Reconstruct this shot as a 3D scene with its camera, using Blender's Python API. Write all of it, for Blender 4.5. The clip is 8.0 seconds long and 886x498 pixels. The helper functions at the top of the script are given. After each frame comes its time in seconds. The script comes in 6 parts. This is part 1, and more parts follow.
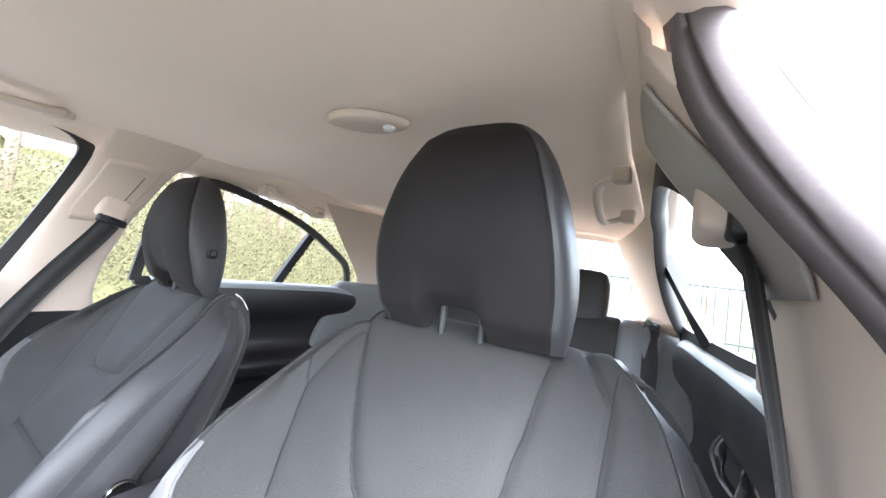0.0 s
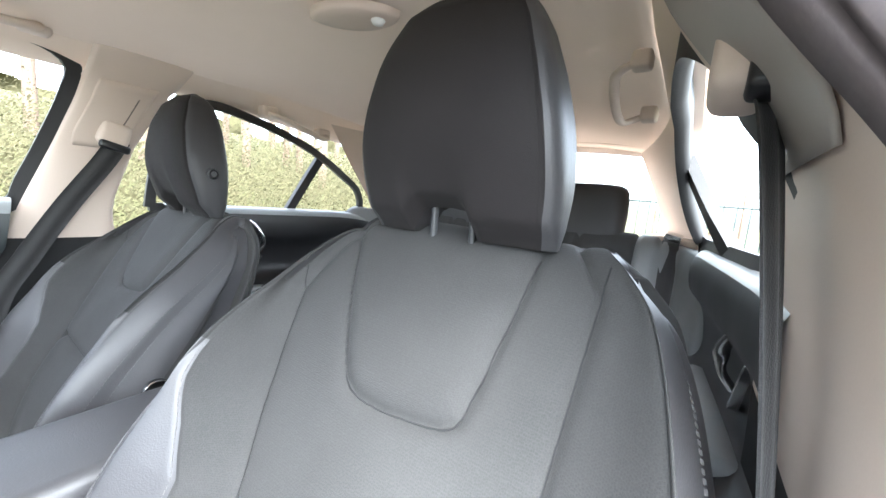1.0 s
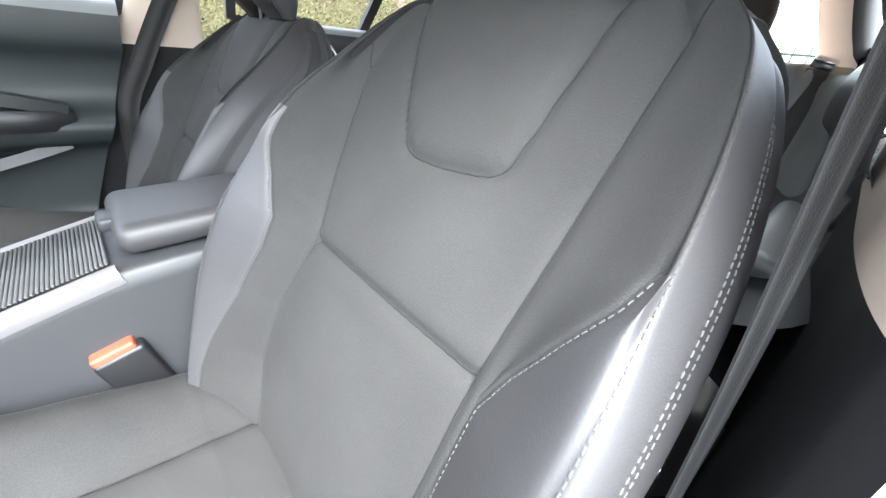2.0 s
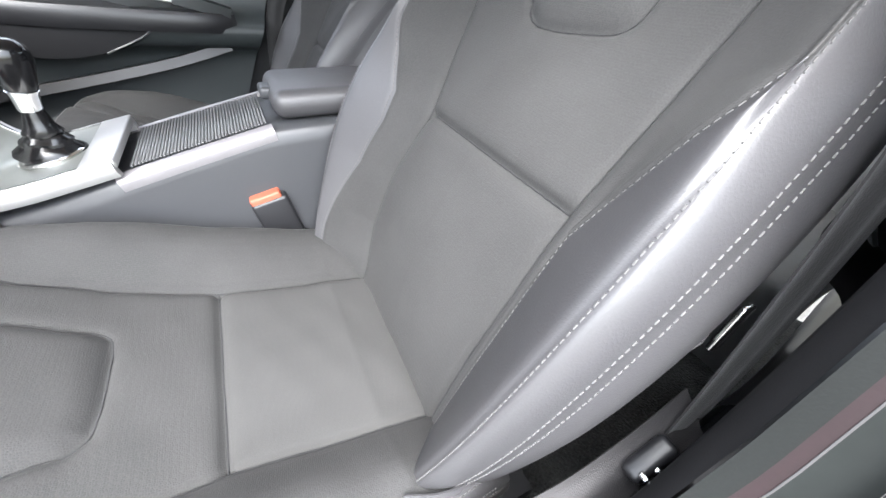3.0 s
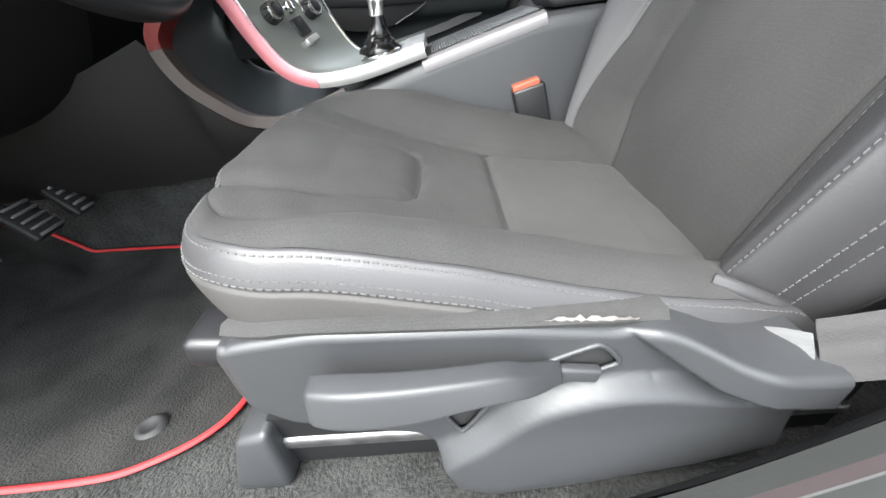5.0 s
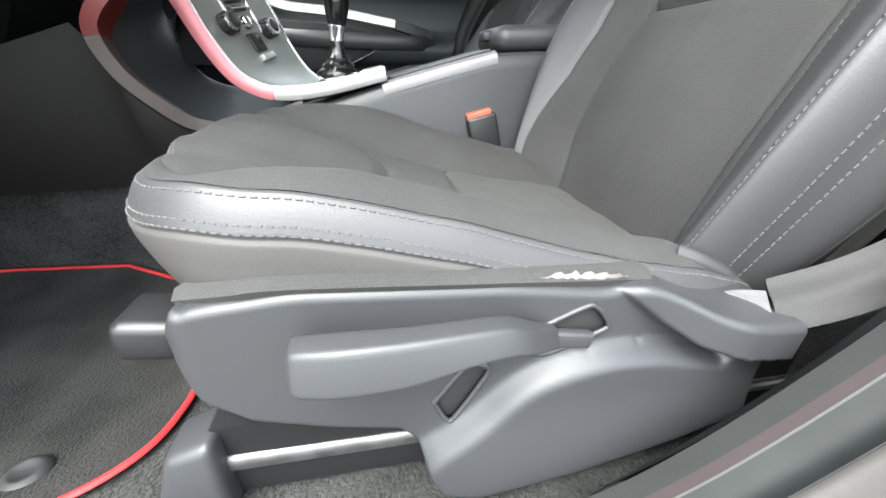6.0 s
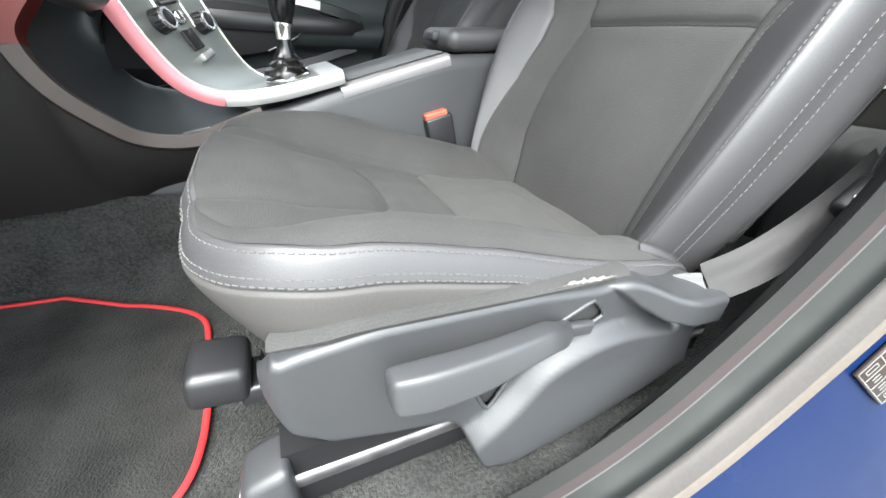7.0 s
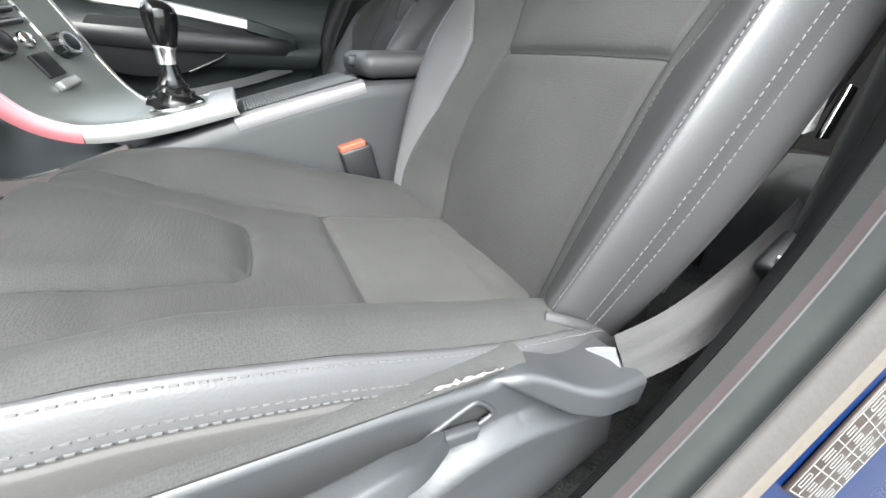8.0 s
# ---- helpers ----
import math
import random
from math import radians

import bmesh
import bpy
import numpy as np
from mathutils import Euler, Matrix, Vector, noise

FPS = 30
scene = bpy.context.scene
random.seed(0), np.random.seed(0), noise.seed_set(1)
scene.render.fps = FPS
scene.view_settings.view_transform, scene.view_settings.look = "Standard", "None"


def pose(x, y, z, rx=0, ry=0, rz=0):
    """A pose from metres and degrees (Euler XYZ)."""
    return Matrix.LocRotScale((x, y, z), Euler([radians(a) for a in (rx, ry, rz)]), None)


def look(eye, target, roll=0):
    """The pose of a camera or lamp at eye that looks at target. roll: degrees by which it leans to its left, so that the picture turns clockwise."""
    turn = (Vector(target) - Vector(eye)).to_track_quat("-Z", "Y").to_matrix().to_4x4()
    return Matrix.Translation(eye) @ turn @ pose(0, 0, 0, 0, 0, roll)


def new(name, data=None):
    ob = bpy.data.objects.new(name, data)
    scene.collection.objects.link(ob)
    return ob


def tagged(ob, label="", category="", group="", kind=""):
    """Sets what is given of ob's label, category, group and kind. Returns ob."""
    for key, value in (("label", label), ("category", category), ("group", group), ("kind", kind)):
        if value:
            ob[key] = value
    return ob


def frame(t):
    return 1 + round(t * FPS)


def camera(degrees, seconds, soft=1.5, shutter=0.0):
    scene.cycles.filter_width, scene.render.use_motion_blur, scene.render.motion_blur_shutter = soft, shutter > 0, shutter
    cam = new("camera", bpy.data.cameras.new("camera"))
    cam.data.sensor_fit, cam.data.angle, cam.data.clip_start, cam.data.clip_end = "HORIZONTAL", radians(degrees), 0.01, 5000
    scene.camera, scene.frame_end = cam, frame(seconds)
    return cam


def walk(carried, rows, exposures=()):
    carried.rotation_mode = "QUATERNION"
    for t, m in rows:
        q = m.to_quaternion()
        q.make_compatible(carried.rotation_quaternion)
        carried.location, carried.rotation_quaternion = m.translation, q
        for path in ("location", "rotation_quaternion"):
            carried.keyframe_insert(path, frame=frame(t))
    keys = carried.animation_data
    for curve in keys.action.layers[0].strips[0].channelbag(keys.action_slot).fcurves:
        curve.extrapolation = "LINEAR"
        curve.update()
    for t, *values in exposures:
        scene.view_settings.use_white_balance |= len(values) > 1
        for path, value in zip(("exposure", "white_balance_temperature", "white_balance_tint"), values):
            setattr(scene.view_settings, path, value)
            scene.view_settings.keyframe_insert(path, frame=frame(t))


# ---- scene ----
cam = camera(100.9, 8.0)
PATH = [
    (0, (0.593, -0.107, 1.177), (-0.476, 1.58, 1.288), 7.2),
    (0.5, (0.588, -0.088, 1.182), (-0.448, 1.621, 1.261), 6.0),
    (1, (0.619, -0.061, 1.14), (-0.51, 1.568, 0.87), 5.4),
    (1.5, (0.646, -0.044, 1.076), (-0.525, 1.415, 0.369), 5.7),
    (1.7, (0.653, -0.046, 1.056), (-0.535, 1.312, 0.194), 5.6),
    (2.8, (0.73, -0.137, 0.98), (-0.609, 0.824, -0.152), 8.5),
    (3, (0.739, -0.131, 0.961), (-0.623, 0.684, -0.255), 6.5),
    (3.5, (0.764, -0.173, 0.9), (-0.57, 0.456, -0.451), 6.4),
    (4, (0.781, -0.212, 0.856), (-0.558, 0.179, -0.578), 2.8),
    (4.5, (0.814, -0.249, 0.839), (-0.7, -0.108, -0.461), -1.8),
    (5, (0.853, -0.29, 0.773), (-0.785, -0.34, -0.373), -5.8),
    (5.2, (0.863, -0.294, 0.736), (-0.778, -0.344, -0.407), -8.3),
    (6.3, (0.882, -0.37, 0.707), (-0.88, 0.072, -0.13), 2.5),
    (6.5, (0.886, -0.391, 0.728), (-0.85, 0.117, -0.126), 1.4),
    (7, (0.869, -0.444, 0.766), (-0.696, 0.281, -0.246), 2.5),
    (7.5, (0.866, -0.444, 0.767), (-0.664, 0.266, -0.307), 2.8),
    (8, (0.827, -0.307, 0.786), (-0.715, 0.542, -0.164), 2.9),
]
EXPOSURES = [(0, 4.45, 5850, 8), (1.0, 4.45, 5950, 5), (1.5, 4.25, 6050, 5), (3.5, 3.55, 6250, 9), (4.0, 3.33, 6300, 8), (5, 3.05, 6400, 5), (6.5, 3.2, 6350, 3), (8, 3.3, 6350, 3)]
walk(cam, [(t, look(eye, target, roll)) for t, eye, target, roll in PATH], EXPOSURES)

# ---- light ----
world = bpy.data.worlds.new("overcast_sky")
scene.world = world
world.use_nodes = True
wn, wl = world.node_tree.nodes, world.node_tree.links
sky = wn.new("ShaderNodeTexSky")
sky.sky_type, sky.sun_disc = "NISHITA", False
sky.sun_elevation, sky.sun_rotation = radians(58), radians(120)
sky.dust_density, sky.ozone_density = 4.0, 1.0
grey = wn.new("ShaderNodeHueSaturation")
grey.inputs["Saturation"].default_value = 0.35
wl.new(sky.outputs[0], grey.inputs["Color"])
wl.new(grey.outputs[0], wn["Background"].inputs["Color"])
wn["Background"].inputs["Strength"].default_value = 0.15
sun = new("sun", bpy.data.lights.new("sun", "SUN"))
sun.data.energy, sun.data.angle, sun.data.color = 0.8, radians(60), (1.0, 0.98, 0.96)
sun.matrix_world = look((4.6, -2.7, 9.0), (0, 0, 0.5))


# ---- materials ----
def mat(name, color, rough=0.6, metal=0.0, vary=0.12, grain=300.0, bump=0.15, large=6.0, sheen=0.0, coat=0.0, spread=0.002, tint=None, spec=0.5, contrast=0.0, clouds=0.45):
    """A surface with two scales of variation: large clouds in tone, fine grain in tone and relief."""
    m = bpy.data.materials.new(name)
    m.use_nodes = True
    n, l = m.node_tree.nodes, m.node_tree.links
    b = n["Principled BSDF"]
    b.inputs["Roughness"].default_value, b.inputs["Metallic"].default_value = rough, metal
    b.inputs["Specular IOR Level"].default_value = spec
    b.inputs["Sheen Weight"].default_value, b.inputs["Coat Weight"].default_value = sheen, coat
    co = n.new("ShaderNodeTexCoord")
    big, fine = n.new("ShaderNodeTexNoise"), n.new("ShaderNodeTexNoise")
    big.inputs["Scale"].default_value, big.inputs["Detail"].default_value = large, 4
    fine.inputs["Scale"].default_value, fine.inputs["Detail"].default_value = grain, 2
    l.new(co.outputs["Object"], big.inputs["Vector"])
    l.new(co.outputs["Object"], fine.inputs["Vector"])
    mix = n.new("ShaderNodeMix")
    mix.data_type = "RGBA"
    c2 = tint or tuple(c * (1 - 1.6 * vary) for c in color)
    mix.inputs["A"].default_value, mix.inputs["B"].default_value = (*(min(c * (1 + vary), 1) for c in color), 1), (*c2, 1)
    both = n.new("ShaderNodeMath")
    both.operation = "MULTIPLY_ADD"
    both.inputs[1].default_value = clouds
    half = n.new("ShaderNodeMath")
    half.operation = "MULTIPLY"
    half.inputs[1].default_value = 1 - clouds
    l.new(fine.outputs["Fac"], half.inputs[0])
    l.new(big.outputs["Fac"], both.inputs[0])
    l.new(half.outputs[0], both.inputs[2])
    if contrast:
        sharp = n.new("ShaderNodeMapRange")
        sharp.inputs["From Min"].default_value, sharp.inputs["From Max"].default_value = 0.5 - 0.5 / contrast, 0.5 + 0.5 / contrast
        l.new(both.outputs[0], sharp.inputs["Value"])
        l.new(sharp.outputs[0], mix.inputs["Factor"])
    else:
        l.new(both.outputs[0], mix.inputs["Factor"])
    l.new(mix.outputs["Result"], b.inputs["Base Color"])
    rr = n.new("ShaderNodeMapRange")
    rr.inputs["To Min"].default_value, rr.inputs["To Max"].default_value = max(rough - 0.1, 0.02), min(rough + 0.1, 1)
    l.new(big.outputs["Fac"], rr.inputs["Value"])
    l.new(rr.outputs[0], b.inputs["Roughness"])
    if bump:
        bp = n.new("ShaderNodeBump")
        bp.inputs["Strength"].default_value, bp.inputs["Distance"].default_value = bump, spread
        l.new(fine.outputs["Fac"], bp.inputs["Height"])
        l.new(bp.outputs[0], b.inputs["Normal"])
    return m


def weave(name, color, pitch=0.0013, rough=0.85, depth=0.35, sheen=0.15, vary=0.2, mottle=7.0, strong=0.5):
    """Woven cloth: small uneven knots at the pitch of the threads, fibres and large soft wear."""
    m = mat(name, color, rough, vary=vary, grain=900, bump=depth, large=mottle, sheen=sheen, spread=0.0008, spec=0.3)
    n, l = m.node_tree.nodes, m.node_tree.links
    big, fine = [q for q in n if q.bl_idname == "ShaderNodeTexNoise"]
    knots = n.new("ShaderNodeTexVoronoi")
    knots.inputs["Scale"].default_value, knots.inputs["Randomness"].default_value = 1 / pitch, 0.55
    l.new(fine.inputs["Vector"].links[0].from_socket, knots.inputs["Vector"])
    flip = n.new("ShaderNodeMath")
    flip.operation = "MULTIPLY_ADD"
    flip.inputs[1].default_value, flip.inputs[2].default_value = -1.7 * strong, 0.5 + 0.68 * strong
    l.new(knots.outputs["Distance"], flip.inputs[0])
    both = n.new("ShaderNodeMath")
    both.operation = "MULTIPLY_ADD"
    both.inputs[1].default_value = 0.5
    half = n.new("ShaderNodeMath")
    half.operation = "ADD"
    half.inputs[1].default_value = -0.25
    for link in list(fine.outputs["Fac"].links):
        to = link.to_socket
        l.remove(link)
        l.new(half.outputs[0], to)
    l.new(fine.outputs["Fac"], both.inputs[0])
    l.new(flip.outputs[0], both.inputs[2])
    l.new(both.outputs[0], half.inputs[0])
    return m


def pane(name, color=(0.93, 0.97, 0.95)):
    m = bpy.data.materials.new(name)
    m.use_nodes = True
    n, l = m.node_tree.nodes, m.node_tree.links
    n.remove(n["Principled BSDF"])
    clear, gloss, mix, fres = n.new("ShaderNodeBsdfTransparent"), n.new("ShaderNodeBsdfGlossy"), n.new("ShaderNodeMixShader"), n.new("ShaderNodeFresnel")
    clear.inputs[0].default_value = (*color, 1)
    gloss.inputs["Roughness"].default_value = 0.02
    fres.inputs[0].default_value = 1.35
    l.new(fres.outputs[0], mix.inputs[0])
    l.new(clear.outputs[0], mix.inputs[1])
    l.new(gloss.outputs[0], mix.inputs[2])
    l.new(mix.outputs[0], n["Material Output"].inputs[0])
    return m


CLOTH = weave("charcoal_mesh_cloth", (0.033, 0.0325, 0.0322), pitch=0.0019, sheen=0.02, depth=0.45, vary=0.42, strong=0.42)
CLOTH_FINE = weave("charcoal_plain_cloth", (0.040, 0.0395, 0.0388), pitch=0.0014, sheen=0.03, depth=0.35, vary=0.3, strong=0.3)
CLOTH_HEAD = weave("dark_cloth", (0.0105, 0.0086, 0.0088), sheen=0.02)
# grey of the rear restraints; on the passenger headrest it paints in shade
HEADSIDE = mat("dark_grey_headrest_and_shaded_side", (0.034, 0.033, 0.035), 0.55, vary=0.1, grain=420, bump=0.2, spread=0.0008, spec=0.35)
VINYL = mat("grey_vinyl", (0.043, 0.042, 0.0445), 0.46, vary=0.16, grain=520, bump=0.35, spread=0.0007, spec=0.48)
SKIRTING = mat("warm_grey_skirt_vinyl", (0.050, 0.0475, 0.0465), 0.6, vary=0.14, grain=420, bump=0.25, spread=0.0008, spec=0.3)
PALEVINYL = mat("pale_grey_vinyl", (0.15, 0.155, 0.157), 0.55, vary=0.1, grain=420, bump=0.2, spread=0.0008, spec=0.3)
THREAD = mat("light_thread", (0.074, 0.072, 0.072), 0.9, bump=0)
PIPING = mat("grey_piping", (0.032, 0.031, 0.032), 0.6, bump=0)
PLASTIC = mat("dark_grey_plastic", (0.034, 0.035, 0.038), 0.42, vary=0.12, grain=700, bump=0.22, spread=0.0006, spec=0.45)
BLACK = mat("black_plastic", (0.012, 0.012, 0.0135), 0.4, vary=0.1, grain=500, bump=0.1, spread=0.0006)
RUBBER = mat("black_rubber", (0.02, 0.02, 0.021), 0.6, grain=200, bump=0.1)
SILVER = mat("satin_silver", (0.47, 0.465, 0.46), 0.38, 0.7, vary=0.06, grain=900, bump=0.05, spread=0.0003)
BRIGHT = mat("bright_metal", (0.8, 0.8, 0.8), 0.18, 1.0, vary=0.05, bump=0)
HEADLINER = mat("beige_headliner_cloth", (0.75, 0.62, 0.52), 0.95, vary=0.05, grain=700, bump=0.25, sheen=0.2, spread=0.0008)
BEIGE = mat("beige_trim_plastic", (0.57, 0.475, 0.405), 0.6, vary=0.05, grain=600, bump=0.15, spread=0.0005)
# beige trim toned greyer, with shade put into the base colour
BEIGESHADE = mat("shaded_beige_trim", (0.30, 0.275, 0.25), 0.6, vary=0.06, grain=600, bump=0.15, spread=0.0005)
CARPET = mat("grey_carpet", (0.034, 0.035, 0.034), 1.0, vary=0.7, grain=230, bump=1.0, large=14, sheen=0.06, spread=0.005, spec=0.15, contrast=1.9)
MATCLOTH = mat("dark_mat_cloth", (0.0095, 0.0094, 0.0092), 1.0, vary=0.5, grain=330, bump=0.9, large=9, sheen=0.03, spread=0.004, tint=(0.034, 0.0335, 0.032), spec=0.15, contrast=4.5, clouds=0.8)
RED = mat("red_binding", (0.46, 0.026, 0.030), 0.6, vary=0.08, grain=500, bump=0.3)
BELT = weave("belt_webbing", (0.019, 0.0185, 0.019), pitch=0.0016, rough=0.6, sheen=0.1)
BELTPALE = weave("worn_belt_webbing", (0.021, 0.0198, 0.0206), pitch=0.0016, rough=0.6, sheen=0.03)
ORANGE = mat("orange_button", (0.33, 0.082, 0.045), 0.55, bump=0.05)
WHITE = mat("white_label", (0.75, 0.75, 0.74), 0.5, bump=0)
BLUE = mat("dark_blue_paint", (0.0035, 0.0115, 0.046), 0.3, vary=0.06, bump=0, spec=0.05)
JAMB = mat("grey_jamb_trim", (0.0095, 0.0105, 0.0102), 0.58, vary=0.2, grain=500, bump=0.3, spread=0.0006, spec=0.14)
SEAL = mat("brown_grey_rubber_seal", (0.027, 0.023, 0.0215), 0.7, vary=0.25, grain=200, bump=0.3, spread=0.0012)
SEALRED = mat("plum_seal_strip", (0.014, 0.0075, 0.0085), 0.6, vary=0.2, grain=250, bump=0.2, spread=0.001, spec=0.3)
KNEE = mat("warm_grey_dash_trim", (0.072, 0.058, 0.053), 0.5, vary=0.08, grain=600, bump=0.1, spread=0.0005)
FOAM = mat("torn_foam_edge", (0.27, 0.25, 0.24), 0.9, vary=0.15, bump=0.4)
LEDGE = mat("grey_door_ledge", (0.19, 0.20, 0.204), 0.4, vary=0.06, grain=700, bump=0.06, spread=0.0005)
SEAMLINE = mat("dark_seam", (0.012, 0.012, 0.013), 0.9, bump=0)
POCKET = mat("teal_grey_pocket_lining", (0.0135, 0.0165, 0.017), 0.5, vary=0.12, grain=500, bump=0.15, spread=0.0006)
KNEEDARK = mat("brown_black_knee_panel", (0.0125, 0.0115, 0.0112), 0.6, vary=0.12, grain=600, bump=0.15, spread=0.0006, spec=0.35)
DOORGREY = mat("dark_green_grey_door_panel", (0.024, 0.029, 0.030), 0.5, vary=0.12, grain=500, bump=0.15, spread=0.0006)
GLOSSBLACK = mat("glossy_black_leather", (0.0045, 0.0045, 0.005), 0.2, vary=0.1, grain=300, bump=0.06, spread=0.0006)
DARK = mat("dark_dash_plastic", (0.006, 0.006, 0.007), 0.65, vary=0.15, grain=600, bump=0.15, spread=0.0005, spec=0.3)
SATIN = mat("satin_grey_metal", (0.23, 0.22, 0.228), 0.4, 0.5, vary=0.06, grain=900, bump=0.05, spread=0.0003)
# silver trim with a red reflection put into its base colour
ROSE = mat("silver_edge_rose_reflection", (0.50, 0.17, 0.19), 0.35, 0.2, vary=0.08, bump=0)
# dash trim, its red reflection coloured in
DARKRED = mat("trim_red_reflection", (0.12, 0.012, 0.010), 0.4, vary=0.12, bump=0.05)
TEAL = mat("dark_teal_grey_rubber", (0.0105, 0.0122, 0.0118), 0.52, vary=0.35, grain=40, bump=0.05, large=12, spread=0.001, spec=0.14, clouds=0.7, contrast=1.6)
PANELGREY = mat("greenish_grey_brushed_panel", (0.24, 0.25, 0.235), 0.36, 0.65, vary=0.08, grain=900, bump=0.05, spread=0.0003)
GLASS = pane("clear_glass")


# ---- mesh helpers ----
def part(name, verts, faces, material, parent=None, label="", smooth=True):
    me = bpy.data.meshes.new(name)
    me.from_pydata([tuple(map(float, v)) for v in verts], [], faces)
    me.materials.append(material)
    me.polygons.foreach_set("use_smooth", [smooth] * len(me.polygons))
    me.update()
    ob = new(name, me)
    if parent:
        ob.parent = parent
    return tagged(ob, label)


def from_bm(name, bm, material, parent=None, label="", smooth=True):
    bmesh.ops.recalc_face_normals(bm, faces=bm.faces)
    me = bpy.data.meshes.new(name)
    bm.to_mesh(me)
    bm.free()
    me.materials.append(material)
    me.polygons.foreach_set("use_smooth", [smooth] * len(me.polygons))
    if smooth:
        me.set_sharp_from_angle(angle=radians(50))
    ob = new(name, me)
    if parent:
        ob.parent = parent
    return tagged(ob, label)


def empty(name, label, category, kind="", group="", at=(0, 0, 0)):
    ob = new(name)
    ob.location = at
    return tagged(ob, label, category, group, kind)


def surface(name, P, material, parent=None, label="", wrap=False, thick=0.0):
    """A sheet from a grid of points (n, m, 3); wrap closes it across m."""
    n, m = P.shape[:2]
    k = m if wrap else m - 1
    faces = [(i * m + j, i * m + (j + 1) % m, (i + 1) * m + (j + 1) % m, (i + 1) * m + j) for i in range(n - 1) for j in range(k)]
    if wrap:
        faces += [tuple(range(m))[::-1], tuple((n - 1) * m + j for j in range(m))]
    ob = part(name, P.reshape(-1, 3), faces, material, parent, label)
    if wrap:
        ob.data.set_sharp_from_angle(angle=radians(60))
    if thick:
        s = ob.modifiers.new("thickness", "SOLIDIFY")
        s.thickness, s.offset = thick, -1
    return ob


def spline(points, n):
    """n points along a smooth curve through the given ones, evenly spaced."""
    K = np.array(points, float)
    c = np.linspace(0, len(K) - 1, 40 * len(K))
    C = crom(K, c)
    d = np.r_[0, np.cumsum(np.linalg.norm(np.diff(C[:, : min(3, C.shape[1])], axis=0), axis=1))]
    s = np.linspace(0, d[-1], n)
    return np.stack([np.interp(s, d, C[:, k]) for k in range(C.shape[1])], 1)


def crom(K, c):
    """Catmull-Rom through the knots K (first axis), at the places c."""
    i = np.clip(np.floor(c).astype(int), 0, len(K) - 2)
    t = (c - i).reshape((-1,) + (1,) * (K.ndim - 1))
    a, b, d, e = K[np.maximum(i - 1, 0)], K[i], K[i + 1], K[np.minimum(i + 2, len(K) - 1)]
    return 0.5 * (2 * b + (d - a) * t + (2 * a - 5 * b + 4 * d - e) * t**2 + (3 * b - a - 3 * d + e) * t**3)


def sweep(name, path, profile, material, parent=None, label="", up=(0, 0, 1), closed=True, n=60, smooth_path=True):
    """A profile (a, b) carried along a path: a along the side (tangent x up), b along the other way."""
    path = spline(path, n) if smooth_path else np.array(path, float)
    tan = np.gradient(path, axis=0)
    tan /= np.linalg.norm(tan, axis=1)[:, None]
    side = np.cross(tan, np.array(up, float))
    side /= np.linalg.norm(side, axis=1)[:, None]
    top = np.cross(side, tan)
    pr = np.array(profile, float)
    P = path[:, None] + side[:, None] * pr[None, :, :1] + top[:, None] * pr[None, :, 1:]
    return surface(name, P, material, parent, label, wrap=closed)


def tube(name, path, r, material, parent=None, label="", n=40, seg=10, up=(0, 0, 1), flat=1.0):
    a = np.linspace(0, 2 * math.pi, seg, endpoint=False)
    return sweep(name, path, np.stack([r * np.cos(a), r * flat * np.sin(a)], 1), material, parent, label, up=up, n=n)


def block(name, lo, hi, material, parent=None, label="", bevel=0.005, seg=3, rot=None):
    """A bevelled block between two corners, turned about its middle by rot (degrees)."""
    lo, hi = np.array(lo, float), np.array(hi, float)
    bm = bmesh.new()
    bmesh.ops.create_cube(bm, size=1)
    bmesh.ops.scale(bm, vec=tuple(hi - lo), verts=bm.verts)
    if bevel:
        bmesh.ops.bevel(bm, geom=bm.edges[:], offset=bevel, segments=seg, affect="EDGES", profile=0.5)
    mid = (lo + hi) / 2
    bmesh.ops.transform(bm, matrix=pose(*mid, *(rot or (0, 0, 0))), verts=bm.verts)
    return from_bm(name, bm, material, parent, label)


def plate(name, outline, depth, material, parent=None, label="", plane="yz", at=0.0, bevel=0.004, seg=3):
    """A flat outline with thickness: plane yz stands at x = at and grows by depth along x, and so on."""
    bm = bmesh.new()
    put = {"yz": lambda a, b: (at, a, b), "xz": lambda a, b: (a, at, b), "xy": lambda a, b: (a, b, at)}[plane]
    way = {"yz": (depth, 0, 0), "xz": (0, depth, 0), "xy": (0, 0, depth)}[plane]
    f = bm.faces.new([bm.verts.new(put(*p)) for p in outline])
    got = bmesh.ops.extrude_face_region(bm, geom=[f])
    bmesh.ops.translate(bm, vec=way, verts=[v for v in got["geom"] if isinstance(v, bmesh.types.BMVert)])
    if bevel:
        bmesh.ops.bevel(bm, geom=bm.edges[:], offset=bevel, segments=seg, affect="EDGES", profile=0.5, clamp_overlap=True)
    bmesh.ops.triangulate(bm, faces=[q for q in bm.faces if len(q.verts) > 4])
    return from_bm(name, bm, material, parent, label)


def lathe(name, profile, material, parent=None, label="", seg=32, m=None):
    """A turned shape: (radius, height) points about z, laid at the pose m."""
    a = np.linspace(0, 2 * math.pi, seg, endpoint=False)
    pr = np.array(profile, float)
    P = np.stack([pr[:, :1] * np.cos(a), pr[:, :1] * np.sin(a), pr[:, 1:] + 0 * a], -1)
    ob = surface(name, P, material, parent, label, wrap=True)
    ob.data.transform(m or Matrix())
    return ob


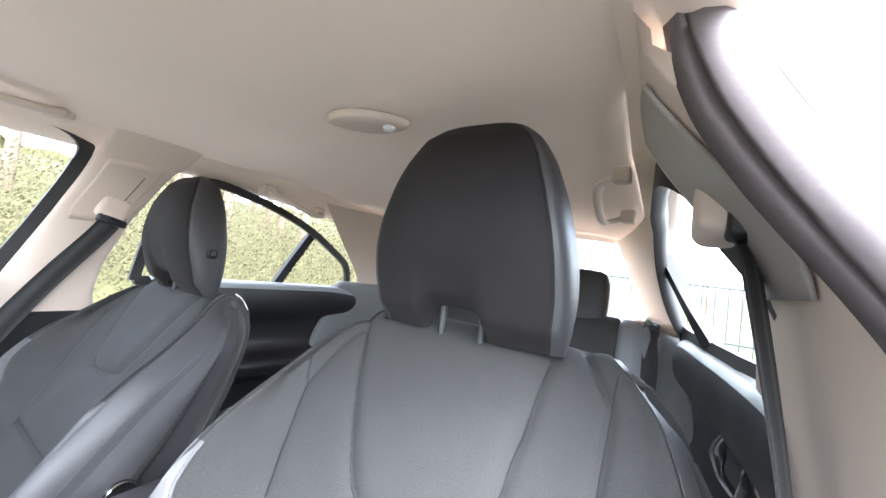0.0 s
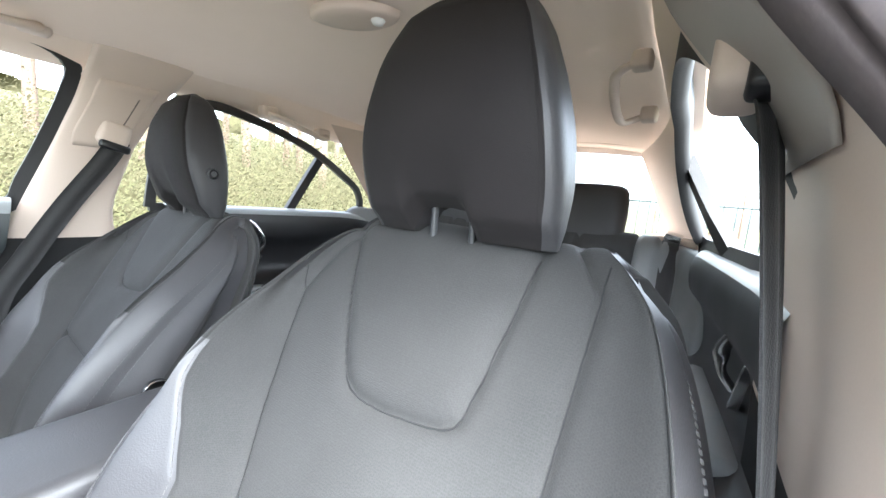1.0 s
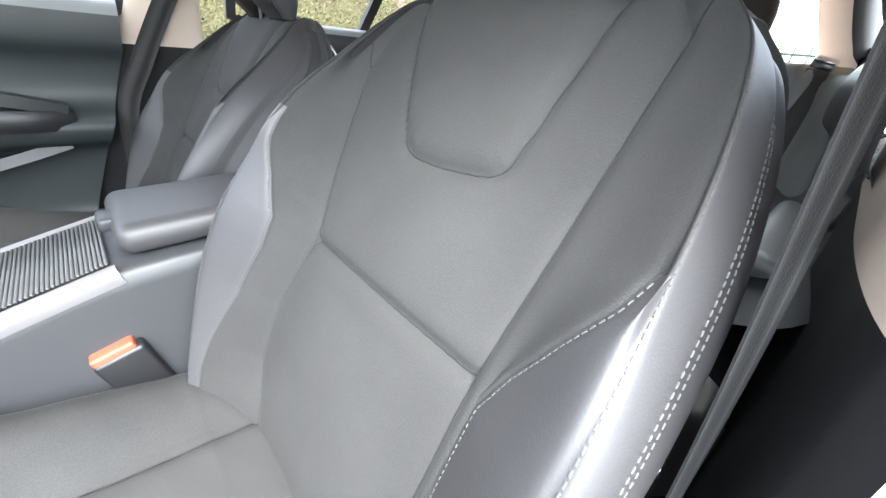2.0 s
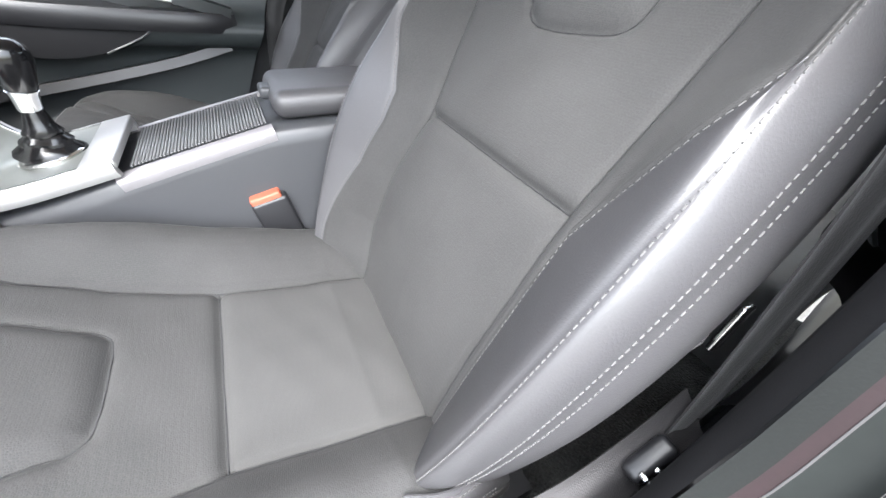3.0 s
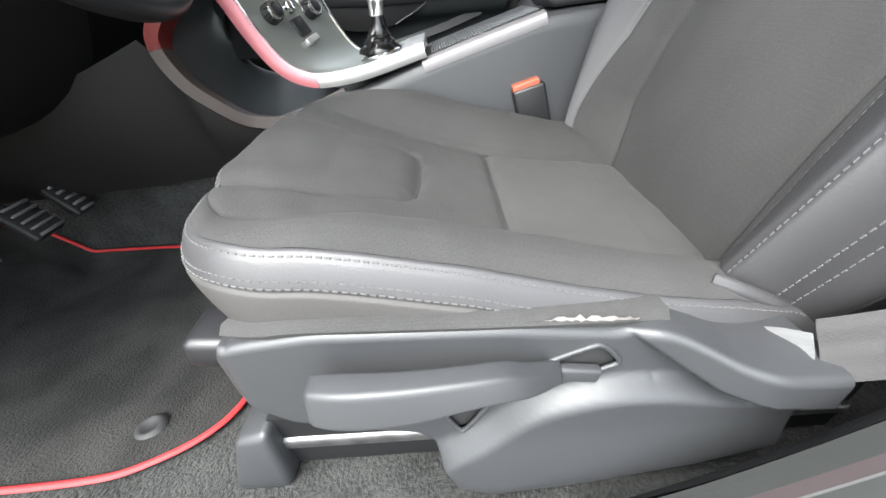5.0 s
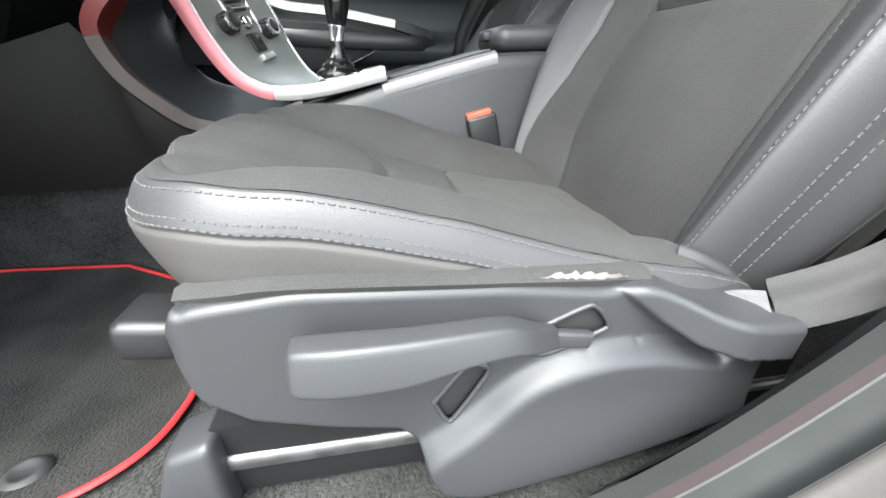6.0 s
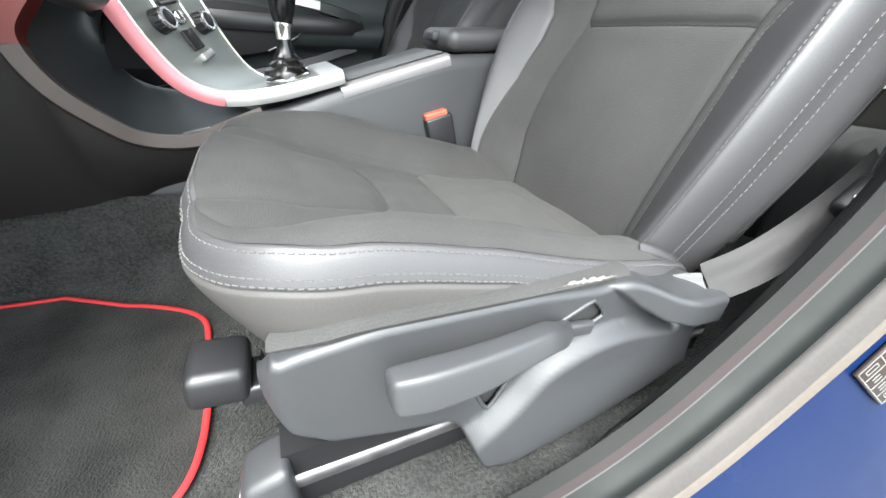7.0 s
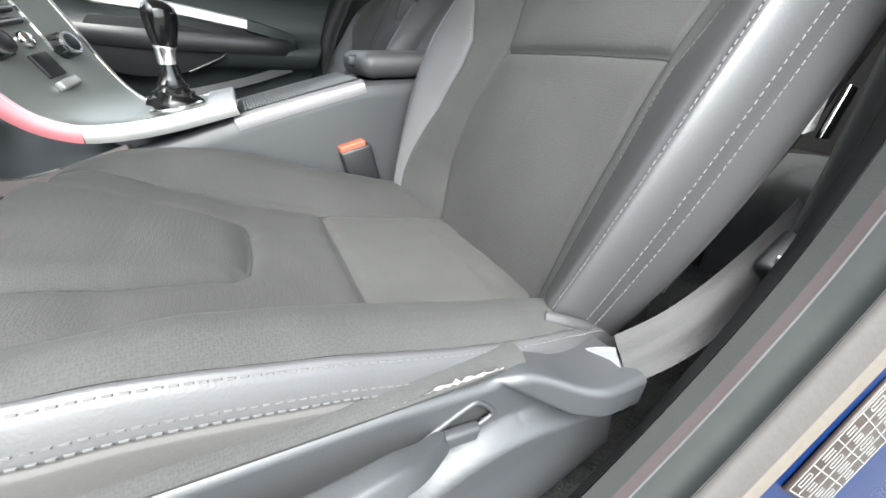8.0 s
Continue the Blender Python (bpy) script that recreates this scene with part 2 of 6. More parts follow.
# ---- seats ----
def ribbon(name, path, width, material, parent=None, label="", wide=(0, 1, 0), n=60, thick=0.0018):
    """A flat webbing along a path; wide: the way across it, one or one for each point."""
    K = np.array(path, float)
    Q = spline(np.c_[K, np.broadcast_to(np.array(wide, float), K.shape)], n)
    C, W = Q[:, :3], Q[:, 3:]
    W /= np.linalg.norm(W, axis=1)[:, None]
    T = np.gradient(C, axis=0)
    N = np.cross(T, W)
    N /= np.linalg.norm(N, axis=1)[:, None]
    c = np.linspace(-0.5, 0.5, 9)
    curl = 0.0015 * np.cos(c * 9)
    front = C[:, None] + W[:, None] * (c * width)[None, :, None] + N[:, None] * (curl + thick / 2)[None, :, None]
    back = C[:, None] + W[:, None] * (c[::-1] * width)[None, :, None] + N[:, None] * (curl[::-1] - thick / 2)[None, :, None]
    return surface(name, np.concatenate([front, back], 1), material, parent, label, wrap=True)


def near(x, s, line):
    """The distance of points (x, s) from a drawn line."""
    out = np.full(x.shape, 9.0)
    for (x0, s0), (x1, s1) in zip(line[:-1], line[1:]):
        dx, ds = x1 - x0, s1 - s0
        t = np.clip(((x - x0) * dx + (s - s0) * ds) / (dx * dx + ds * ds + 1e-12), 0, 1)
        out = np.minimum(out, np.hypot(x - x0 - t * dx, s - s0 - t * ds))
    return out


def upholstery(rows, knots, step, cols):
    """Lofts a padded shape. rows: (y, z, width, pad, depth) down the middle; knots(row) gives the half section as
    (x, out) columns. Returns points (n, m, 3), column numbers, row values and the outward ways."""
    R = spline(rows, 400)
    length = np.r_[0, np.cumsum(np.hypot(*np.diff(R[:, :2], axis=0).T))]
    n = int(length[-1] / step) + 1
    s = np.linspace(0, length[-1], n)
    R = np.stack([np.interp(s, length, R[:, k]) for k in range(R.shape[1])], 1)
    tan = np.gradient(R[:, :2], axis=0)
    tan /= np.linalg.norm(tan, axis=1)[:, None]
    out = np.stack([-tan[:, 1], tan[:, 0]], 1)
    half, away = [], []
    for side in (-1, 1):
        h = crom(np.array([knots(r, side) for r in R]).transpose(1, 0, 2), cols)
        half.append(h)
        away.append(np.cumsum(np.r_[np.zeros((1, n)), np.linalg.norm(np.diff(h, axis=0), axis=2)], axis=0))
    c = np.r_[-cols[:0:-1], cols]
    sec = np.concatenate([half[0][:0:-1] * (-1, 1), half[1]])
    across = np.concatenate([away[0][:0:-1], away[1]])
    return sec.transpose(1, 0, 2), c, R, out, across.T


def place_rows(sec, R, out, sink):
    d = sec[..., 1] - sink
    return np.stack([sec[..., 0], R[:, None, 0] + out[:, None, 0] * d, R[:, None, 1] + out[:, None, 1] * d], -1)


def split(P, which, names):
    """Cuts a grid of points into one mesh for each number in which (one number a cell)."""
    n, m = P.shape[:2]
    flat = P.reshape(-1, 3)
    N = np.cross(np.gradient(P, axis=1), np.gradient(P, axis=0)).reshape(-1, 3)
    N = N / (np.linalg.norm(N, axis=1)[:, None] + 1e-12)
    made = {}
    for k in names:
        i, j = np.nonzero(which == k)
        if not len(i):
            continue
        q = np.stack([i * m + j, i * m + j + 1, (i + 1) * m + j + 1, (i + 1) * m + j], 1)
        used, index = np.unique(q, return_inverse=True)
        me = bpy.data.meshes.new(names[k][0])
        me.from_pydata([tuple(map(float, v)) for v in flat[used]], [], index.reshape(q.shape).tolist())
        me.materials.append(names[k][1])
        me.polygons.foreach_set("use_smooth", [True] * len(me.polygons))
        me.update()
        M = N[used]
        if np.dot(M[index.reshape(q.shape)[0, 0]], np.array(me.polygons[0].normal)) < 0:
            M = -M
        me.normals_split_custom_set_from_vertices([tuple(v) for v in M])
        made[k] = me
    return made


def stitches(lines, pitch=0.0066, size=(0.0056, 0.0008)):
    """Threads laid along lines of points with their outward ways, all in one mesh."""
    V, F = [], []
    for L, N in lines:
        d = np.r_[0, np.cumsum(np.linalg.norm(np.diff(L, axis=0), axis=1))]
        for s in np.arange(pitch / 2, d[-1] - pitch, pitch):
            p, q = (np.array([np.interp(s + e, d, L[:, k]) for k in range(3)]) for e in (0, size[0]))
            o = np.array([np.interp(s, d, N[:, k]) for k in range(3)])
            w = np.cross(q - p, o)
            w = w / (np.linalg.norm(w) + 1e-9) * size[1]
            o = o * size[1] * 1.1
            base, a, b = len(V), p * 0.82 + q * 0.18 + o, p * 0.18 + q * 0.82 + o
            V += [p - w - o, p + w - o, q + w - o, q - w - o, a - 0.6 * w, a + 0.6 * w, b - 0.6 * w, b + 0.6 * w]
            F += [tuple(base + k for k in f) for f in ((0, 1, 5, 4), (2, 3, 6, 7), (1, 2, 7, 5), (3, 0, 4, 6), (4, 5, 7, 6))]
    return V, F


# the two long seams of the backrest: height and distance from its middle, console side and door side
SEAMS = {-1: [(0.44, 0.132), (0.53, 0.142), (0.6, 0.160), (0.69, 0.157), (0.76, 0.138), (0.79, 0.133), (0.82, 0.142), (0.87, 0.170), (0.93, 0.197), (0.98, 0.218), (1.04, 0.24), (1.2, 0.24)],
         1: [(0.44, 0.146), (0.556, 0.152), (0.7, 0.160), (0.8, 0.161), (0.9, 0.165), (1.07, 0.168), (1.2, 0.168)]}
# how far across the side pad the vinyl begins, from the long seam to the pad's ridge
VINYL_LINE = {-1: ([0.45, 0.56, 0.63, 0.68, 0.75, 0.79, 0.83, 0.865, 0.89, 0.905], [0.95, 0.80, 0.62, 0.5, 0.45, 0.48, 0.64, 0.85, 0.93, 0.95]),
              1: ([0.45, 0.56, 0.7, 0.78, 0.815, 0.85, 0.88, 0.905], [0.30, 0.22, 0.16, 0.14, 0.30, 0.56, 0.82, 0.95])}


def seam_x(z, side=1):
    return np.interp(z, [p[0] for p in SEAMS[side]], [p[1] for p in SEAMS[side]])


def back_knots(r, side):
    y, z, w, pad, deep = r
    xs = min(seam_x(z, side), (0.88 if side < 0 else 0.76) * w)
    xr = max(0.925 * w, xs + 0.01)
    b = xs + (xr - xs) * np.interp(z, *VINYL_LINE[side])
    rise = lambda x: pad * (lambda t: t * t * (3 - 2 * t))(np.clip((x - xs) / (xr - xs), 0, 1))
    return [(0, 0.0), (xs, 0.003), (b, rise(b)), (xr, pad), (w + 0.003, max(pad - 0.053, -0.55 * deep)), (0.95 * w, -deep), (0.0, -deep - 0.012)]


BACK_ROWS = [(-0.012, 0.44, 0.20, 0.045, 0.06), (0.0, 0.5, 0.232, 0.065, 0.06), (0.043, 0.64, 0.268, 0.075, 0.07), (0.102, 0.775, 0.282, 0.075, 0.07),
             (0.185, 0.9, 0.274, 0.062, 0.07), (0.25, 0.99, 0.254, 0.034, 0.06), (0.295, 1.05, 0.229, 0.016, 0.05), (0.325, 1.083, 0.197, 0.007, 0.04),
             (0.365, 1.1, 0.168, 0.003, 0.03), (0.392, 1.08, 0.19, 0.003, 0.025), (0.388, 1.0, 0.232, 0.003, 0.03), (0.31, 0.8, 0.255, 0.003, 0.04), (0.185, 0.5, 0.215, 0.003, 0.04)]
TONGUE = [(-0.185, 1.085), (-0.168, 1.06), (-0.145, 1.02), (-0.116, 0.978), (-0.086, 0.942), (-0.07, 0.928), (-0.045, 0.919), (-0.004, 0.919), (0.035, 0.923), (0.064, 0.928), (0.078, 0.938), (0.084, 0.97), (0.09, 1.02), (0.094, 1.06), (0.096, 1.085)]


def inside_tongue(x, z):
    left, right = TONGUE[7::-1], TONGUE[7:]
    lo = np.interp(z, [p[1] for p in left], [p[0] for p in left])
    hi = np.interp(z, [p[1] for p in right], [p[0] for p in right])
    return (x > lo) & (x < hi) & (z > 0.919)


def seat_back():
    cols = np.unique(np.r_[np.linspace(0, 1, 46), np.linspace(1, 2, 24), np.linspace(2, 3, 20), np.linspace(3, 4, 18), np.linspace(4, 5, 12), np.linspace(5, 6, 12)])
    sec, c, R, out, across = upholstery(BACK_ROWS, back_knots, 0.0032, cols)
    x, z = sec[..., 0], np.repeat(R[:, 1:2], len(c), 1)
    front = (np.arange(len(R)) < np.argmax(R[:, 1]) + 6)[:, None] & (np.abs(c) < 4.6)[None]
    ca = np.abs(c)[None] + 0 * x
    dent = lambda d, w, h: h * np.exp(-((d / w) ** 2))
    sink = 0 * x
    for k, w, h in ((1, 0.004, 0.005), (1, 0.012, 0.003), (2, 0.004, 0.003), (3, 0.004, 0.0025), (4, 0.004, 0.003)):
        for sd in (-1, 1):
            j = np.argmin(np.abs(c - sd * k))
            top = 1.2 if k in (1, 4) or (k == 3 and sd > 0) else 0.92
            sink += np.where(np.sign(c)[None] == sd, dent(across - across[:, j : j + 1], w, h), 0) * np.clip((top - z) / 0.02, 0, 1)
    sink += dent(near(x, z, TONGUE), 0.004, 0.004) + dent(near(x, z, TONGUE), 0.011, 0.003)
    sink -= np.where(inside_tongue(x, z), 0.005 * (1 - np.exp(-((near(x, z, TONGUE) / 0.013) ** 2))), 0)
    inner = (x < seam_x(z, 1)) & (x > -seam_x(z, -1))
    crease = np.where(inner, np.abs(z - 0.793), 9)
    sink += dent(crease, 0.005, 0.006) + dent(crease, 0.013, 0.004)
    # padding swells between the seams
    sink -= 0.006 * np.exp(-((np.abs(x) / 0.1) ** 4)) * np.exp(-(((z - 0.65) / 0.1) ** 4)) + 0.004 * np.exp(-((x / 0.1) ** 4)) * np.exp(-(((z - 0.83) / 0.06) ** 4))
    sink = np.where(front, sink, 0)
    P = place_rows(sec, R, out, sink)
    cc = (c[:-1] + c[1:]) / 2
    zc, xc = z[:-1, :-1] + 0.002, (x[:-1, :-1] + x[1:, 1:]) / 2
    fr = front[:-1, :-1]
    which = np.full(xc.shape, 9)
    low, side = np.abs(cc) < 1, np.sign(cc)
    which[fr & low & (zc < 0.793)] = 1
    which[fr & low & (zc >= 0.793)] = 2
    which[fr & low & inside_tongue(xc, zc)] = 3
    bol = (np.abs(cc) >= 1) & (np.abs(cc) < np.where(zc < 0.905, 2, 3))
    which[fr & bol & (side > 0)] = 4
    which[fr & bol & (side < 0)] = 5
    hide = fr & (np.abs(cc) >= np.where(zc < 0.905, 2, 3))
    which[hide & (side > 0)] = 6
    which[hide & (side < 0)] = 7
    names = {1: ("lower_insert", CLOTH), 2: ("upper_insert", CLOTH), 3: ("shoulder_panel", CLOTH), 4: ("bolster_face", CLOTH), 5: ("bolster_face", CLOTH),
             6: ("bolster", VINYL), 7: ("bolster", VINYL), 9: ("rear_cover", CLOTH_FINE)}
    lines = []
    N = np.gradient(P, axis=0)
    N = np.cross(np.gradient(P, axis=1), N)
    N /= np.linalg.norm(N, axis=2)[..., None] + 1e-9
    N *= np.sign((N[..., 1] * out[:, None, 0] + N[..., 2] * out[:, None, 1]))[..., None] + 0.0
    for sgn in (-1, 1):
        for k, off in ((2, 1), (3, 1), (4, -3), (4, 1)):
            j = np.argmin(np.abs(c - sgn * k)) + int(sgn * off)
            i = np.nonzero((z[:, j] > 0.5) & (z[:, j] < (0.905 if k == 2 else 1.03)) & (np.arange(len(R)) < np.argmax(R[:, 1])))[0]
            Nj = N[i, j].copy()
            if k == 4:
                Nj[:, 0] = np.where(Nj[:, 0] * sgn < 0, -Nj[:, 0], Nj[:, 0])
            lines.append((P[i, j], Nj))
    zz = np.linspace(0.47, 1.085, 30)
    seams = [[(s * seam_x(q, s), q) for q in zz if s > 0 or q < 1.03] for s in (-1, 1)] + [TONGUE, [(q, 0.793) for q in np.linspace(-0.131, 0.159, 15)]]
    return split(P, which, names), stitches(lines), seam_tubes(P, x, z, seams, front & (np.abs(c) < 1.6)[None])


def seam_tubes(P, a, b, lines, valid):
    """Thin dark lines in the seams: each line is points (a, b) in the grid's own measures."""
    V, F = [], []
    ii, jj = np.nonzero(valid)
    A, B, Q = a[ii, jj], b[ii, jj], P[ii, jj]
    for line in lines:
        L = spline(line, 3 + int(np.hypot(*np.diff(np.array(line), axis=0).T).sum() / 0.006))
        C = []
        for u, v in L:
            d = (A - u) ** 2 + (B - v) ** 2
            k = np.argpartition(d, 4)[:4]
            w = 1 / (d[k] + 1e-8)
            C.append((Q[k] * w[:, None]).sum(0) / w.sum())
        C = np.array(C)
        T = np.gradient(C, axis=0)
        T /= np.linalg.norm(T, axis=1)[:, None] + 1e-9
        s = np.cross(T, (0.3, -0.7, 0.6))
        s /= np.linalg.norm(s, axis=1)[:, None] + 1e-9
        t = np.cross(s, T)
        base, r = len(V), 0.0011
        for c, p, q in zip(C, s, t):
            V += [c + r * p, c + r * q, c - r * p, c - r * q]
        F += [(base + 4 * i + k, base + 4 * i + (k + 1) % 4, base + 4 * i + 4 + (k + 1) % 4, base + 4 * i + 4 + k) for i in range(len(C) - 1) for k in range(4)]
    return V, F


def cushion_seam(y):
    return np.interp(-y, [-0.05, 0.0, 0.22, 0.34, 0.47, 0.53], [0.143, 0.143, 0.137, 0.152, 0.18, 0.185])


def table(v, pairs):
    """Smooth values through (place, value) pairs, places falling or rising."""
    K = sorted(pairs)
    c = np.interp(v, [k[0] for k in K], np.arange(len(K)))
    return crom(np.array([k[1] for k in K], float), np.atleast_1d(c)).reshape(np.shape(v))


MIDDLE = [(0.07, 0.470), (0.0, 0.5), (-0.06, 0.513), (-0.22, 0.543), (-0.34, 0.578), (-0.42, 0.608), (-0.465, 0.627), (-0.505, 0.635), (-0.545, 0.624)]
BOLSTER = [(0.07, 0.012), (0.0, 0.03), (-0.06, 0.042), (-0.22, 0.055), (-0.34, 0.057), (-0.42, 0.036), (-0.465, 0.013), (-0.51, -0.003), (-0.545, -0.008)]
SKIRT = [(0.0, 0.0), (0.0035, -0.0008), (0.0072, -0.0045), (0.0112, -0.011), (0.0146, -0.0185), (0.0174, -0.0265), (0.0188, -0.034), (0.0192, -0.045), (0.018, -0.062), (0.012, -0.09), (0.0, -0.118), (-0.027, -0.135)]
THIGH = [(-0.126, -0.53), (-0.116, -0.48), (-0.1, -0.42), (-0.083, -0.37), (-0.077, -0.345), (-0.063, -0.33), (-0.03, -0.326), (0.03, -0.326), (0.063, -0.33), (0.077, -0.345), (0.083, -0.37), (0.1, -0.42), (0.116, -0.48), (0.126, -0.53)]


def seat_cushion():
    """A padded top over a rounded plan, with a skirt carried round its two sides and front."""
    W, r, yf = 0.254, 0.080, -0.499
    ph = np.linspace(0, 0.5 * math.pi, 26)
    yr = np.r_[np.linspace(0.065, yf + r, 150)[:-1], yf + r - r * np.sin(ph)]
    wr = np.r_[W - 0.024 * np.clip((np.linspace(0.065, yf + r, 150)[:-1] + 0.12) / 0.185, 0, 1) ** 2, W - r + r * np.cos(ph)]
    c1 = np.unique(np.r_[np.linspace(0, 1, 48), np.linspace(1, 2, 40)])
    c = np.r_[-c1[:0:-1], c1]
    xs = np.minimum(cushion_seam(yr), 0.8 * wr)[:, None]
    ca = np.abs(c)[None]
    x = np.sign(c)[None] * np.where(ca < 1, ca * xs, xs + (ca - 1) * (wr[:, None] - xs))
    bow = 0.026 * np.clip((-yr[:, None] - 0.3) / 0.2, 0, 1) ** 2 * (1 - (x / 0.26) ** 2)
    y = yr[:, None] - bow
    ax = np.abs(x)
    xw = np.maximum(np.minimum(W, wr[:, None] + 0.02), xs + 0.03)
    t = np.clip((ax - xs) / (xw - xs), 0, 1)
    z = table(yr, MIDDLE)[:, None] + table(yr, BOLSTER)[:, None] * np.interp(t, np.linspace(0, 1, 11), [0, 0.10, 0.30, 0.52, 0.71, 0.86, 0.95, 0.99, 0.98, 0.91, 0.78]) + 0 * x
    dent = lambda d, w, h: h * np.exp(-((d / w) ** 2))
    s = ax - xs
    fade = np.clip((yr[:, None] + 0.505) / 0.05, 0, 1)
    sink = (dent(s, 0.004, 0.005) + dent(s, 0.012, 0.003)) * fade
    thigh = near(x, y, THIGH)
    within_thigh = ax < np.interp(-y, [0.326, 0.33, 0.345, 0.37, 0.42, 0.48, 0.54], [0, 0.063, 0.077, 0.083, 0.1, 0.118, 0.125])
    sink += dent(thigh, 0.004, 0.004) + dent(thigh, 0.011, 0.003) - np.where(within_thigh & (y < -0.326), 0.007 * (1 - np.exp(-((thigh / 0.013) ** 2))), 0)
    cross = np.where(ax < xs, np.abs(y + 0.222), 9)
    sink += dent(cross, 0.0045, 0.006) + dent(cross, 0.012, 0.0035)
    sink -= 0.007 * np.exp(-((x / 0.11) ** 4)) * np.exp(-(((y + 0.11) / 0.09) ** 4)) + 0.002 * np.exp(-((x / 0.07) ** 4)) * np.exp(-(((y + 0.42) / 0.08) ** 4))
    sink -= 0.0016 * np.sin(31 * x + 17 * y) * np.cos(23 * y - 11 * x) + 0.0007 * np.sin(83 * x - 41 * y) * np.sin(67 * y + 29 * x)
    P = np.stack([x, y, z - sink], -1)
    yc, xc = y[:-1, :-1] - 0.002, (x[:-1, :-1] + x[1:, 1:]) / 2
    cc = (c[:-1] + c[1:]) / 2 + 0 * xc
    which = np.where(np.abs(cc) < 1, np.where(yc > -0.222, 1, 2), np.where(cc > 0, 4, 5))
    tongue = np.abs(xc) < np.interp(-yc, [0.326, 0.33, 0.345, 0.37, 0.42, 0.48, 0.54], [0, 0.063, 0.077, 0.083, 0.1, 0.118, 0.125])
    which[(np.abs(cc) < 1) & tongue & (yc < -0.326)] = 3
    made = split(P, which, {1: ("rear_insert", CLOTH_FINE), 2: ("middle_insert", CLOTH), 3: ("thigh_panel", CLOTH), 4: ("cushion_bolster", CLOTH), 5: ("cushion_bolster", CLOTH)})
    # skirt round the rim
    rim = np.concatenate([P[:, -1], P[-1, -2:0:-1], P[::-1, 0]])
    rim = spline(rim, 330)
    for _ in range(4):
        rim[1:-1] = (rim[:-2] + 2 * rim[1:-1] + rim[2:]) / 4
    T = np.gradient(rim, axis=0)[:, :2]
    T /= np.linalg.norm(T, axis=1)[:, None]
    O = np.stack([-T[:, 1], T[:, 0]], 1)
    O *= np.sign((O * (rim[:, :2] - (0, -0.2))).sum(1)).mean()
    prof = spline(SKIRT, 110)
    groove = 0.0022 * np.exp(-(((prof[:, 1] + 0.0275) / 0.0016) ** 2)) + 0.0008 * np.exp(-(((prof[:, 1] + 0.003) / 0.002) ** 2))
    tuck = np.clip((-rim[:, 1] - 0.44) / 0.07, 0, 1) ** 2
    out = prof[None, :, 0] - groove[None] - tuck[:, None] * 0.05 * (np.clip(-prof[None, :, 1] - 0.03, 0, 1) / 0.1) ** 1.2
    ripple = 0.0016 * np.sin(np.linspace(0, 46, len(rim)))[:, None] * np.clip((-prof[None, :, 1] - 0.045) / 0.04, 0, 1)
    out = out + ripple
    S = np.stack([rim[:, None, 0] + O[:, None, 0] * out, rim[:, None, 1] + O[:, None, 1] * out, rim[:, None, 2] + prof[None, :, 1] - 0.0005 + 0 * out], -1)
    k = int(np.argmin(np.abs(prof[:, 1] + 0.0275)))
    wh = np.where(np.arange(len(prof) - 1) < k, 6, 8)[None] + np.zeros((len(rim) - 1, 1), int)
    made.update(split(S, wh, {6: ("edge_band", VINYL), 8: ("side_skirt", SKIRTING)}))
    N = np.concatenate([O, 0 * O[:, :1]], 1)
    lines = []
    for dz, up in ((-0.0035, 0.8), (-0.0185, 0.2), (-0.0243, 0.1)):
        j = int(np.argmin(np.abs(prof[:, 1] - dz)))
        M = N + (0, 0, up)
        lines.append((S[6:-6, j], (M / np.linalg.norm(M, axis=1)[:, None])[6:-6]))
    yy = np.linspace(0.0, -0.47, 30)
    seams = [[(q * cushion_seam(v), v) for v in yy] for q in (-1, 1)] + [THIGH, [(q, -0.222) for q in np.linspace(-0.137, 0.137, 15)]]
    return made, stitches(lines), seam_tubes(P, x, y, seams, ca + 0 * x < 1.6)


def headrest_mesh():
    """Egg-shaped head restraint with a cut-out at its foot: a cloth face, vinyl sides and a rear shell."""
    zs = 1 - (1 - np.linspace(0, 1, 46)) ** 1.35
    m = 120
    a = np.linspace(0, 2 * math.pi, m, endpoint=False)
    P = np.zeros((len(zs), m, 3))
    for i, s in enumerate(zs):
        hw = table(s, list(zip([0, 0.08, 0.25, 0.45, 0.65, 0.8, 0.9, 0.96, 1], [0.132, 0.137, 0.141, 0.135, 0.119, 0.102, 0.084, 0.061, 0.024])))
        f = table(s, list(zip([0, 0.1, 0.4, 0.7, 0.9, 0.97, 1], [0.318, 0.287, 0.259, 0.263, 0.285, 0.305, 0.325])))
        b = table(s, list(zip([0, 0.1, 0.4, 0.7, 0.9, 1], [0.36, 0.372, 0.378, 0.372, 0.358, 0.338])))
        ca, sa = np.cos(a), np.sin(a)
        x = hw * np.sign(ca) * np.abs(ca) ** 0.62
        y = (f + b) / 2 + (b - f) / 2 * np.sign(sa) * np.abs(sa) ** 0.6
        notch = 0.036 * np.clip(1 - ((x + 0.006) / 0.046) ** 4, 0, 1) ** 0.5
        P[i] = np.stack([x, y, 1.094 + notch * (1 - s) ** 4 + s * 0.286], 1)
    # the seam between face and side
    groove = 0.003 * np.exp(-(((np.sin(a) + 0.52) / 0.06) ** 2)) * np.sign(np.cos(a))
    P[..., 0] -= groove[None]
    return P


SEAT_BACK, BACK_THREAD, BACK_SEAMS = seat_back()
SEAT_CUSHION, CUSHION_THREAD, CUSHION_SEAMS = seat_cushion()
HEAD = headrest_mesh()


def linked(me, parent):
    ob = new(me.name, me)
    ob.parent = parent
    return ob


